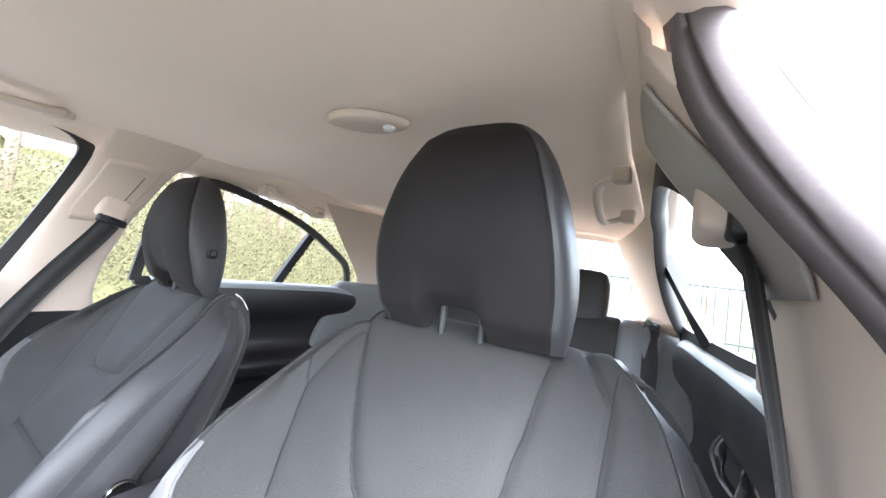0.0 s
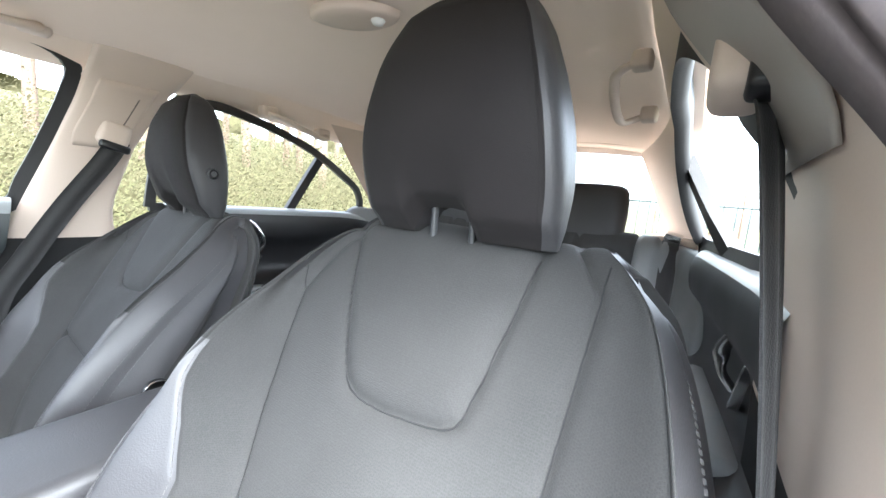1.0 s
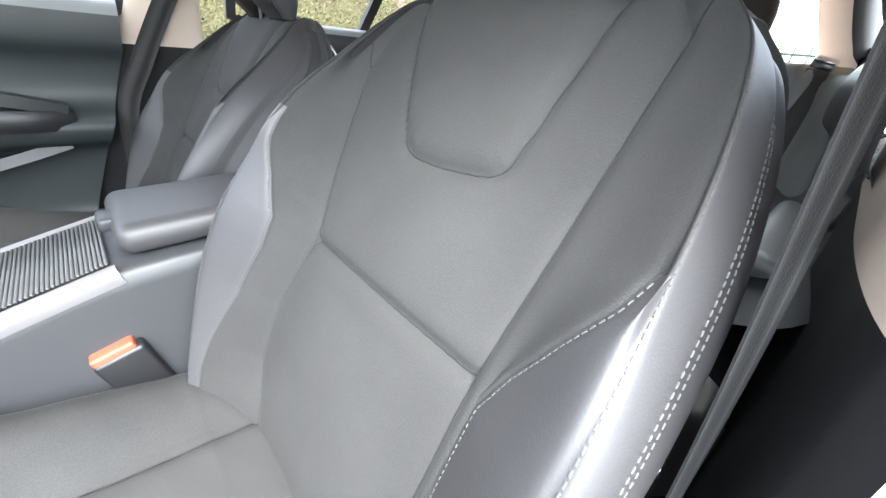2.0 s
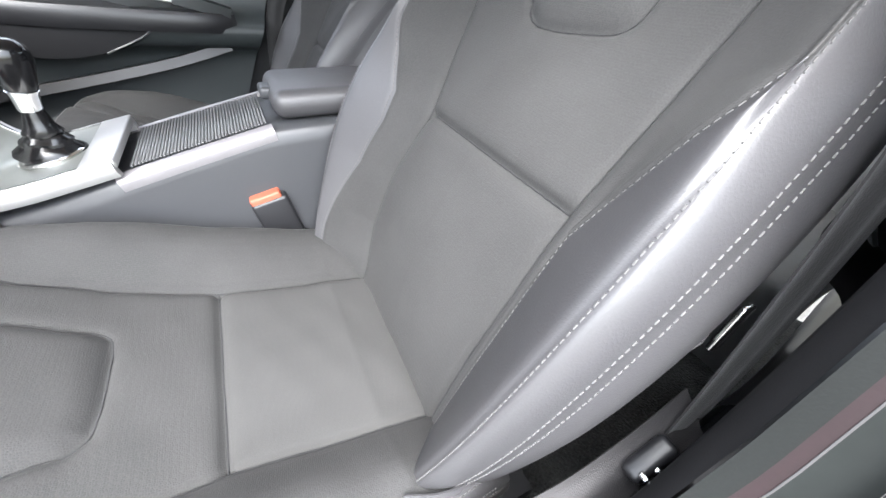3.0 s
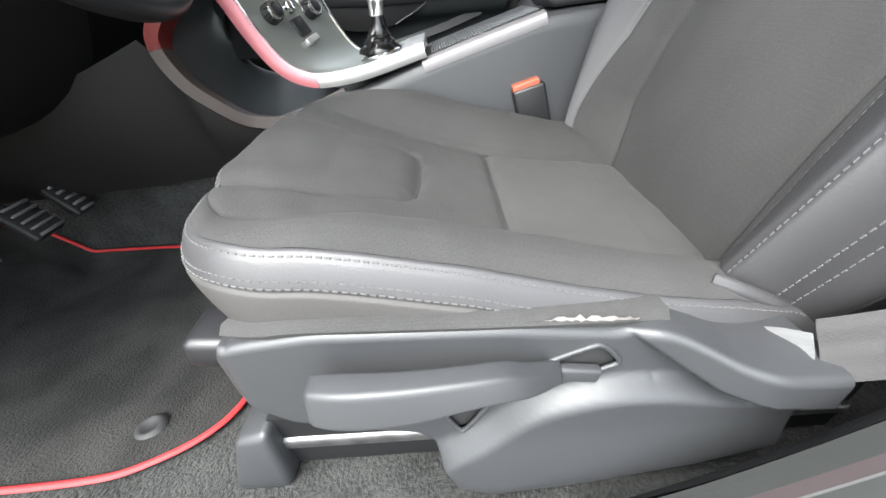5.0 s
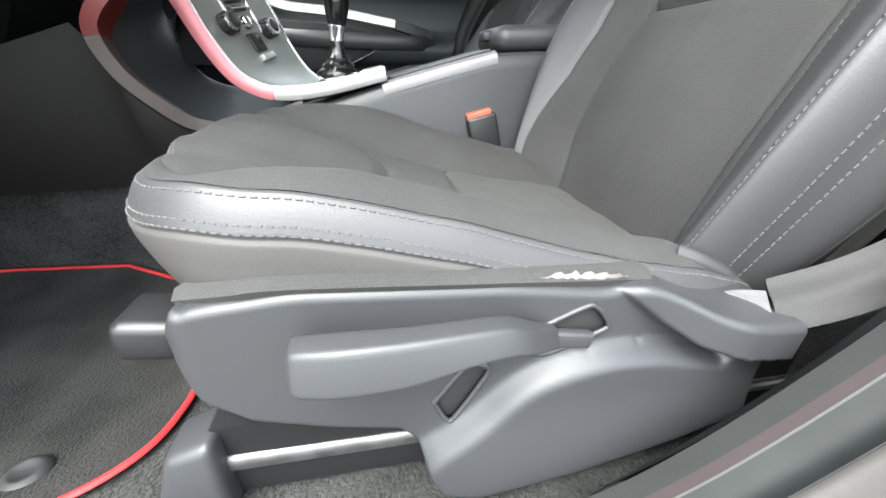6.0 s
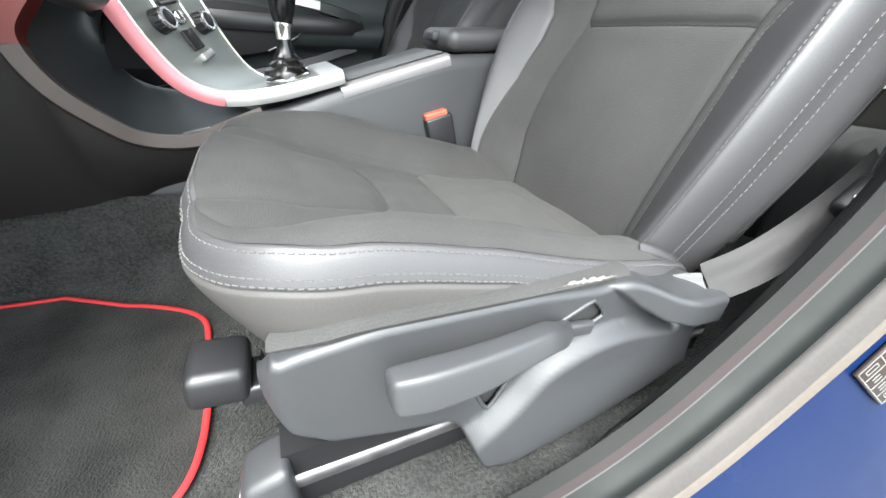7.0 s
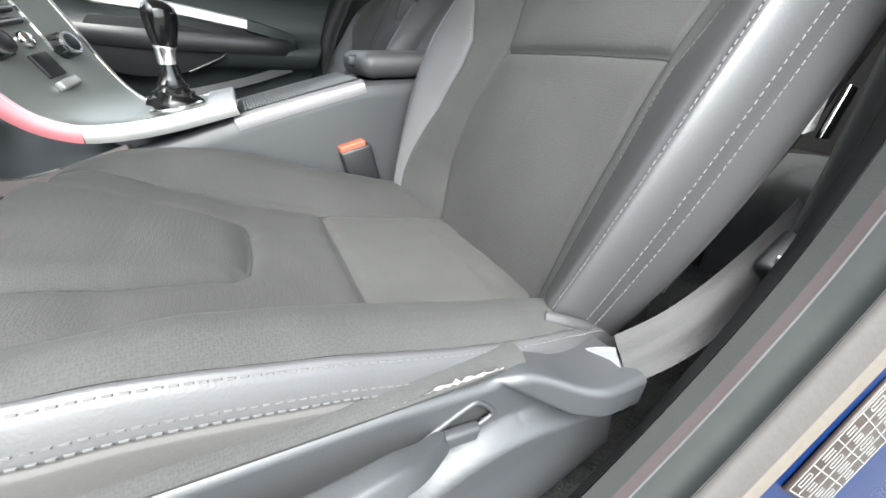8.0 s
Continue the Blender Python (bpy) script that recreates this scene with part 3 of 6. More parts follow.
def shared(name, VF, material):
    me = bpy.data.meshes.new(name)
    me.from_pydata([tuple(map(float, v)) for v in VF[0]], [], VF[1])
    me.materials.append(material)
    return me


THREADS = [shared("back_stitching", BACK_THREAD, THREAD), shared("cushion_stitching", CUSHION_THREAD, THREAD), shared("back_seam", BACK_SEAMS, SEAMLINE), shared("cushion_seam", CUSHION_SEAMS, SEAMLINE)]


def front_seat(name, label, cx, outer):
    """A front seat. outer: +1 or -1, the way to the nearest door."""
    seat = empty(name, label, "car seat", group="front seats", at=(cx, 0, 0 if outer > 0 else -0.048))
    for me in [*SEAT_BACK.values(), *SEAT_CUSHION.values()]:
        linked(me, seat)
    for me in THREADS:
        tagged(linked(me, seat), kind="stuff")
    head = empty("headrest", "", "", at=(-0.022 if outer > 0 else 0.0, 0, 0))
    head.parent = seat
    which = np.zeros((HEAD.shape[0] - 1, HEAD.shape[1]), int)
    W = np.concatenate([HEAD, HEAD[:, :1]], 1)
    ang = np.linspace(0, 2 * math.pi, HEAD.shape[1], endpoint=False) + math.pi / HEAD.shape[1]
    which[:] = np.where(np.sin(ang) < -0.52, 1, 2)[None]
    # passenger shell takes a darker tone than the vinyl, painting in its shade
    for me in split(W, which, {1: ("face", CLOTH_HEAD), 2: ("shell", VINYL if outer > 0 else HEADSIDE)}).values():
        linked(me, head)
    surface("crown", np.stack([HEAD[-1, ::-1], HEAD[-1, ::-1] * 0 + HEAD[-1].mean(0)]), CLOTH_HEAD, head)
    surface("underside", np.stack([HEAD[0], HEAD[0] * (1, 0, 1) + (0, 0.322, 0.0)]), CLOTH_HEAD, head)
    for sx in (-0.032, 0.028):
        tube("post", [(sx, 0.335, 1.0), (sx, 0.33, 1.06), (sx, 0.328, 1.13)], 0.005, PLASTIC, head)
    # gussets that close the sides between front and rear covers
    zg = np.linspace(0.5, 1.075, 40)
    fr, re_ = sorted((r[1], r[0], r[2]) for r in BACK_ROWS[:9]), sorted((r[1], r[0], r[2]) for r in BACK_ROWS[8:])
    col = lambda rows, k: np.interp(zg, [r[0] for r in rows], [r[k] for r in rows])
    yf, wf, yr, wr = col(fr, 1), col(fr, 2), col(re_, 1), col(re_, 2)
    for s in (-1, 1):
        G = [np.stack([s * (wf - 0.012 + (wr - wf + 0.004) * t + 0.002 * math.sin(math.pi * t)), yf + 0.004 + (yr - yf - 0.008) * t, zg], 1) for t in np.linspace(0, 1, 12)]
        surface("side_gusset", np.array(G), VINYL, seat)
    inner = -outer
    lathe("release_button", [(0.0001, 0.006), (0.006, 0.006), (0.008, 0.002), (0.010, 0.005), (0.013, 0.004), (0.014, -0.004)], BLACK, head, "black round release button", seg=20,
          m=Matrix.Translation((inner * 0.138, 0.322, 1.195)) @ pose(0, 0, 0, 0, 90 * inner, 0))
    return seat


def seat_base(seat, outer):
    """The plastic base on the door side, its levers, the rails and the feet, in the seat's own space."""
    o = outer
    if o < 0:
        block("base_cover", (-0.29, -0.47, 0.42), (-0.255, 0.08, 0.56), PLASTIC, seat, bevel=0.012)
    else:
        # side cover: a moulded sheet between an upper and a lower edge, its rear body raised behind a crease
        TOP = ([-0.488, -0.475, -0.40, -0.25, -0.17, -0.14, -0.12, -0.088, -0.05, -0.018], [0.545, 0.568, 0.575, 0.565, 0.553, 0.559, 0.553, 0.539, 0.532, 0.530])
        BOT = ([-0.488, -0.475, -0.445, -0.39, -0.335, -0.322, -0.302, -0.27, -0.18, -0.08, 0.02, 0.085], [0.53, 0.490, 0.463, 0.444, 0.430, 0.416, 0.366, 0.362, 0.374, 0.395, 0.425, 0.46])
        CREASE = [(-0.335, 0.385), (-0.322, 0.412), (-0.30, 0.43), (-0.272, 0.453), (-0.25, 0.474), (-0.228, 0.489), (-0.2, 0.499), (-0.165, 0.505), (-0.12, 0.502), (-0.06, 0.488)]
        yy = np.unique(np.r_[-0.488 + 0.03 * np.linspace(0, 1, 14) ** 2, np.linspace(-0.455, -0.018, 174)])
        tt = np.r_[0.5 - 0.5 * np.cos(np.pi * np.linspace(0, 1, 70))]
        zt, zb = np.interp(yy, *TOP), np.interp(yy, *BOT)
        soft = lambda v, k: np.convolve(np.pad(v, k, mode="edge"), np.ones(2 * k + 1) / (2 * k + 1), "valid")
        zt[10:], zb[10:] = soft(soft(zt, 3), 2)[10:], soft(zb, 1)[10:]
        Y = np.repeat(yy[:, None], len(tt), 1)
        Z = zt[:, None] + (zb - zt)[:, None] * tt[None]
        curve = np.interp(Y, [p[0] for p in CREASE], [p[1] for p in CREASE])
        d = near(Y, Z, [tuple(p) for p in spline(CREASE, 40)]) * np.where((Z < curve) & (Y > -0.335), 1, -1)
        step = lambda v: np.clip(v, 0, 1) ** 2 * (3 - 2 * np.clip(v, 0, 1))
        X = 0.284 + 0.02 * step(d / 0.016 + 0.15) + 0.010 * step((0.47 - Z) / 0.1) * step((Y + 0.34) / 0.08)
        edge2 = np.interp(Y, [-0.17, -0.155, -0.125, -0.10, -0.06, -0.028], [0.56, 0.548, 0.524, 0.508, 0.497, 0.493])
        X = X + (0.008 + 0.030 * step((Y + 0.15) / 0.09)) * step((Z - edge2) / 0.004 + 0.2) * step((Y + 0.17) / 0.03)
        roll = lambda e, q: q - np.sqrt(np.maximum(q * q - np.clip(q - e, 0, q) ** 2, 0))
        X = X - roll(zt[:, None] - Z, 0.0075) - roll(Z - zb[:, None], 0.008) - roll(Y + 0.488, 0.022)
        sheet = np.stack([X, Y, Z], -1)
        wide = 0.02 + 0.07 * step((yy + 0.17) / 0.05)
        lid = np.stack([np.stack([sheet[:, 0, 0] - wide * f, sheet[:, 0, 1], sheet[:, 0, 2] - 0.001 + 0.004 * math.sin(math.pi * f) - 0.008 * f], -1) for f in (1.0, 0.7, 0.4, 0.15)], 1)
        foot = np.stack([np.stack([sheet[:, -1, 0] - f, sheet[:, -1, 1], sheet[:, -1, 2]], -1) for f in (0.014, 0.04)], 1)
        S1 = [(-0.234, 0.522), (-0.192, 0.541), (-0.180, 0.541), (-0.166, 0.524), (-0.172, 0.516), (-0.220, 0.499)]
        S2 = [(-0.308, 0.461), (-0.281, 0.497), (-0.272, 0.497), (-0.264, 0.486), (-0.289, 0.443), (-0.298, 0.441)]

        def within(a, b, loop):
            odd = np.zeros(a.shape, bool)
            for (p0, q0), (p1, q1) in zip(loop, loop[1:] + loop[:1]):
                odd ^= ((q0 > b) != (q1 > b)) & (a < (p1 - p0) * (b - q0) / (q1 - q0 + 1e-12) + p0)
            return odd

        full = np.concatenate([lid, sheet, foot], 1)
        mid = (full[:-1, :-1] + full[1:, 1:]) / 2
        hole = within(mid[..., 1], mid[..., 2], S1) | within(mid[..., 1], mid[..., 2], S2)
        hole[:, :4] = False
        m = full.shape[1]
        cells = [(i * m + j, i * m + j + 1, (i + 1) * m + j + 1, (i + 1) * m + j) for i, j in zip(*np.nonzero(~hole))]
        part("base_cover", full.reshape(-1, 3), cells, PLASTIC, seat, "dark grey moulded plastic side cover")
        # mesh gasket between cushion and cover
        sweep("gasket", [(0.258, -0.474, 0.568), (0.270, -0.44, 0.576), (0.272, -0.40, 0.578), (0.272, -0.25, 0.568), (0.266, -0.13, 0.556)], [(-0.012, -0.012), (0.006, -0.010), (0.010, 0.0), (0.004, 0.006), (-0.012, 0.006)], CLOTH, seat, n=50)
        # long height lever with its recess
        lever = empty("height_lever", "", "")
        lever.parent = seat
        L = spline([(0.309, -0.403, 0.543, 0.006, 0.005), (0.310, -0.4015, 0.543, 0.011, 0.0095), (0.312, -0.396, 0.543, 0.0145, 0.012), (0.316, -0.37, 0.5445, 0.0155, 0.013), (0.317, -0.33, 0.5455, 0.0145, 0.012), (0.315, -0.29, 0.5490, 0.0105, 0.011),
                    (0.311, -0.262, 0.5475, 0.0090, 0.0105), (0.304, -0.24, 0.5375, 0.0075, 0.009), (0.288, -0.213, 0.522, 0.006, 0.006)], 70)
        a = np.linspace(0, 2 * math.pi, 28, endpoint=False)
        ring = np.stack([np.sign(np.cos(a)) * np.abs(np.cos(a)) ** 0.3, np.sign(np.sin(a)) * np.abs(np.sin(a)) ** 0.3], 1)
        P = np.stack([L[:, None, 0] + ring[None, :, 0] * L[:, None, 4] + 0.004 * ring[None, :, 1] * (ring[None, :, 0] > 0) * -1, L[:, None, 1] + 0 * ring[None, :, 0], L[:, None, 2] + ring[None, :, 1] * L[:, None, 3]], -1)
        surface("grip", P, PLASTIC, lever, wrap=True)
        # two slots with rolled rims, and the lever's inner end in the upper one
        for corners in (S1, S2):
            cy, cz = np.mean(corners, 0)
            plate("slot", [(cy + (p - cy) * 1.15, cz + (q - cz) * 1.15) for p, q in corners], 0.004, SEAMLINE, seat, "black recessed slot", at=0.2765, bevel=0.0005, seg=1)
            loop = spline(corners + corners[:1], 70)
            on = [float(X.reshape(-1)[np.argmin((Y - p) ** 2 + (Z - q) ** 2)]) for p, q in loop]
            tube("slot_rim", [(e + 0.0003, p, q) for e, (p, q) in zip(on, loop)], 0.0023, PLASTIC, seat, n=80, seg=8, up=(1, 0, 0))
        block("slot_pin", (0.2815, -0.218, 0.507), (0.2915, -0.180, 0.522), PLASTIC, seat, bevel=0.003, rot=(-10, 0, 0))
        # tear in the skirt showing its lining
        V, F = [], []
        for k in range(25):
            t = k / 24
            yy, h = -0.255 + 0.10 * t, (0.012 if t > 0.3 else 0.004) * abs(math.sin(math.pi * min(t * 1.02, 1))) ** 0.5 * (0.72 + 0.28 * math.sin(k * 2.1)) + 0.0004
            zz = 0.569 - 0.006 * t
            V += [(0.2778, yy, zz - 0.4 * h), (0.2790 + 0.002 * math.sin(k * 1.7) ** 2, yy, zz + 0.6 * h)]
        F = [(2 * k, 2 * k + 1, 2 * k + 3, 2 * k + 2) for k in range(24)]
        part("torn_lining", V, F, FOAM, seat, "pale torn lining showing through a split seam")
        # front adjuster grip
        block("front_grip", (0.192, -0.545, 0.498), (0.244, -0.498, 0.534), BLACK, seat, "grey plastic adjuster grip", bevel=0.009, rot=(-8, 0, 0))
        block("grip_arm", (0.20, -0.51, 0.488), (0.24, -0.43, 0.508), BLACK, seat, bevel=0.004)
        ribbon("corner_flap", [(0.238, -0.075, 0.556), (0.246, -0.05, 0.547), (0.248, -0.02, 0.532), (0.243, 0.006, 0.517)], 0.017, VINYL, seat, "loose vinyl corner flap", wide=[(-0.2, 0.4, 0.9)] * 4, n=20)
        # recliner hinge
        lathe("hinge_cover", [(0.0001, 0.016), (0.02, 0.016), (0.03, 0.008), (0.033, 0)], BLACK, seat, seg=28, m=Matrix.Translation((0.235, 0.06, 0.53)) @ pose(0, 0, 0, 0, 90, 0))
    for x in (0.255 * o, -0.2 * o):
        sweep("rail", [(x, -0.53, 0.400), (x, 0.1, 0.394)], [(-0.011, -0.010), (0.011, -0.010), (0.011, 0.002), (0.007, 0.005), (-0.007, 0.005), (-0.011, 0.002)], RAILSTEEL, seat, "bright steel seat rail", n=8)
        sweep("rail_bed", [(x, -0.49, 0.405), (x, 0.1, 0.403)], [(-0.03, -0.05), (0.007, -0.05), (0.007, 0.034), (-0.03, 0.034)], DARK, seat, n=4)
        V = [(x + a, b, c) for a, b, c in ((-0.030, -0.548, 0.345), (0.032, -0.548, 0.345), (0.032, -0.482, 0.345), (-0.030, -0.482, 0.345), (-0.022, -0.522, 0.428), (0.022, -0.522, 0.428), (0.026, -0.484, 0.440), (-0.026, -0.484, 0.440))]
        bm = bmesh.new()
        bv = [bm.verts.new(v) for v in V]
        for f in ((3, 2, 1, 0), (4, 5, 6, 7), (0, 1, 5, 4), (1, 2, 6, 5), (2, 3, 7, 6), (3, 0, 4, 7)):
            bm.faces.new([bv[k] for k in f])
        bmesh.ops.bevel(bm, geom=bm.edges[:], offset=0.009, segments=3, affect="EDGES", profile=0.5)
        from_bm("rail_foot", bm, PLASTIC, seat, "grey plastic rail end cap")
    # belt buckle at the console side
    buckle = empty("buckle", "", "")
    buckle.parent = seat
    bx = -0.272 * o
    block("buckle_body", (bx - 0.015, -0.142, 0.52), (bx + 0.015, -0.080, 0.617), BLACK, buckle, bevel=0.006, rot=(14, 0, 0))
    block("buckle_button", (bx - 0.012, -0.152, 0.607), (bx + 0.012, -0.100, 0.6245), ORANGE, buckle, "orange release button", bevel=0.004, rot=(14, 0, 0))


RAILSTEEL = mat("worn_rail_steel", (0.20, 0.195, 0.20), 0.32, 0.85, vary=0.5, grain=40, bump=0.1, large=18, tint=(0.03, 0.03, 0.03), contrast=1.6, spread=0.0006)
PALECLOTH = weave("pale_frayed_cloth", (0.10, 0.10, 0.102))
driver_seat = front_seat("driver_seat", "charcoal cloth and grey vinyl driver's seat, pale stitching, torn side seam", 0.385, 1)
seat_base(driver_seat, 1)
def lumbar_knob(seat, at):
    """A round ribbed knob with a bright rim on the seat's console side."""
    m = Matrix.Translation(at) @ pose(0, 0, 0, 0, 90, 0)
    lathe("lumbar_knob", [(0.0001, 0.018), (0.018, 0.018), (0.022, 0.014), (0.024, 0.0), (0.03, -0.003), (0.031, -0.012)], BLACK, seat, "black round lumbar knob", seg=28, m=m)
    lathe("knob_rim", [(0.0175, 0.0185), (0.0205, 0.0185), (0.0215, 0.016), (0.0185, 0.016)], BRIGHT, seat, seg=28, m=m)


passenger_seat = front_seat("passenger_seat", "charcoal cloth and grey vinyl passenger seat with round headrest button", -0.435, -1)
seat_base(passenger_seat, -1)
lumbar_knob(passenger_seat, (0.283, 0.165, 0.795))

# ---- shell of the car ----
OPENING = [(-1.35, 0.95), (-1.28, 0.62), (-1.1, 0.43), (-0.8, 0.384), (-0.5, 0.376), (-0.33, 0.377), (-0.25, 0.386), (-0.18, 0.411), (-0.12, 0.454), (-0.06, 0.507), (0.0, 0.572), (0.055, 0.65), (0.088, 0.74),
           (0.105, 0.84), (0.115, 0.95), (0.127, 1.08), (0.145, 1.2), (0.17, 1.29), (0.2, 1.35), (0.195, 1.41), (0.12, 1.44), (-0.2, 1.448), (-0.5, 1.42), (-0.85, 1.33), (-1.15, 1.16), (-1.35, 0.95)]


def taper(y):
    t = np.clip((np.asarray(y, float) - 0.35) / 0.8, 0, 1)
    return 0.075 * t * t * (3 - 2 * t)


def side_x(z, y=0.0):
    """How far out the car's side stands at a height: it leans in above the waist and narrows to the rear."""
    return -taper(y) + np.interp(z, [0.3, 0.45, 0.75, 0.95, 1.06, 1.2, 1.32, 1.42], [0.76, 0.77, 0.775, 0.77, 0.76, 0.735, 0.70, 0.64])


def lean(z, y=0.0):
    """How much further in the driver's side leans above the waist."""
    front = np.interp(z, [1.06, 1.2, 1.25, 1.3, 1.35, 1.42], [0, 0.022, 0.046, 0.055, 0.06, 0.065])
    rear = np.interp(z, [1.04, 1.2, 1.35, 1.42], [0.01, 0.06, 0.085, 0.085])
    t = np.clip((np.asarray(y, float) - 0.3) / 0.3, 0, 1)
    return front * (1 - t) + rear * t


def floor_z(x, y):
    ax = abs(x)
    z = np.interp(ax, [0, 0.1, 0.18, 0.5, 0.6, 0.68, 0.75], [0.36, 0.36, 0.318, 0.318, 0.336, 0.350, 0.353])
    if y < -1.12:
        z += (-1.12 - y) * 0.9
    if y > -0.35:
        z += 0.006 * min(1, (y + 0.35) / 0.1) if ax > 0.55 and y < 0.2 else 0
    return z


ys, xs = np.linspace(-1.6, 1.0, 90), np.linspace(-0.75, 0.75, 76)
surface("floor", np.array([[(x, y, floor_z(x, y) + 0.003 * noise.noise((x * 9, y * 9, 0))) for x in xs] for y in ys]), CARPET, thick=0.03)
tagged(bpy.data.objects["floor"], "worn grey carpet covering the car floor", "carpet", kind="structure")


def strip(name, a, b, material, parent, label="", sgn=1, n=220, fat=0.0):
    """A band along the door opening, from x offset and outward offset a to b."""
    C = spline(OPENING, n)
    tan = np.gradient(C, axis=0)
    tan /= np.linalg.norm(tan, axis=1)[:, None]
    nor = np.stack([tan[:, 1], -tan[:, 0]], 1)
    if sgn > 0:
        keep = slice(0, int(np.argmax((C[:, 1] > 1.13) & (C[:, 0] > 0))))
        C, nor = C[keep], nor[keep]
    rows = []
    for t in np.linspace(0, 1, 9):
        off, xo = a[1] + (b[1] - a[1]) * t, a[0] + (b[0] - a[0]) * t
        hump = fat * math.sin(math.pi * t)
        if b[1] > 0.1:
            off = a[1] + (np.interp(C[:, 1], [0.6, 0.9], [b[1], 0.034]) - a[1])[:, None] * t
        grow = np.interp(C[:, 1], [0.75, 1.0], [1.0, 1.7])[:, None]
        q = C + nor * (off * grow - hump * 0.7)
        inward = lean(C[:, 1]) if sgn > 0 else 0
        narrow = np.interp(C[:, 1], [0.75, 1.0], [1.0, 0.6])
        rows.append(np.stack([sgn * (side_x(C[:, 1]) - inward - 0.035 + (xo + 0.035) * narrow - 0.3 * hump), q[:, 0], q[:, 1]], 1))
    return surface(name, np.array(rows).transpose(1, 0, 2), material, parent, label)


SEALEDGE = mat("worn_beige_seal_edge", (0.060, 0.049, 0.040), 0.75, vary=0.2, grain=200, bump=0.2, spread=0.001)
for sgn, nm in ((1, "driver"), (-1, "passenger")):
    frame_ob = empty("door_frame", f"door opening with trim, rubber seals and dark blue paint, {nm} side", "door frame", kind="structure")
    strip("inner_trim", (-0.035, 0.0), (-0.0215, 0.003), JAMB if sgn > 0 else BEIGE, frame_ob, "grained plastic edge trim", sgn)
    if sgn < 0:
        continue
    strip("seal_lip", (-0.0215, 0.003), (-0.0140, 0.004), SEALRED, frame_ob, "plum-tinted rubber lip", sgn)
    strip("bright_edge", (-0.0140, 0.004), (-0.0126, 0.005), PIPING, frame_ob, "", sgn, fat=0.0012)
    strip("jamb", (-0.0126, 0.005), (0.0115, 0.010), TEAL, frame_ob, "dark smooth rubber channel", sgn, fat=-0.006)
    strip("jamb_edge", (0.0115, 0.010), (0.0125, 0.0105), SEAMLINE, frame_ob, "", sgn, fat=-0.001)
    strip("outer_seal", (0.0125, 0.0105), (0.030, 0.021), SEAL, frame_ob, "soft brown-grey rubber seal", sgn, fat=0.006)
    strip("seal_edge", (0.030, 0.021), (0.036, 0.026), SEALEDGE, frame_ob, "beige seal edge", sgn, fat=0.002)
    strip("painted_sill", (0.036, 0.026), (0.11, 0.36), BLUE, frame_ob, "dark blue paint", sgn)


SEAM_TRIM = mat("shadowed_trim_joint", (0.16, 0.14, 0.125), 0.7, bump=0)


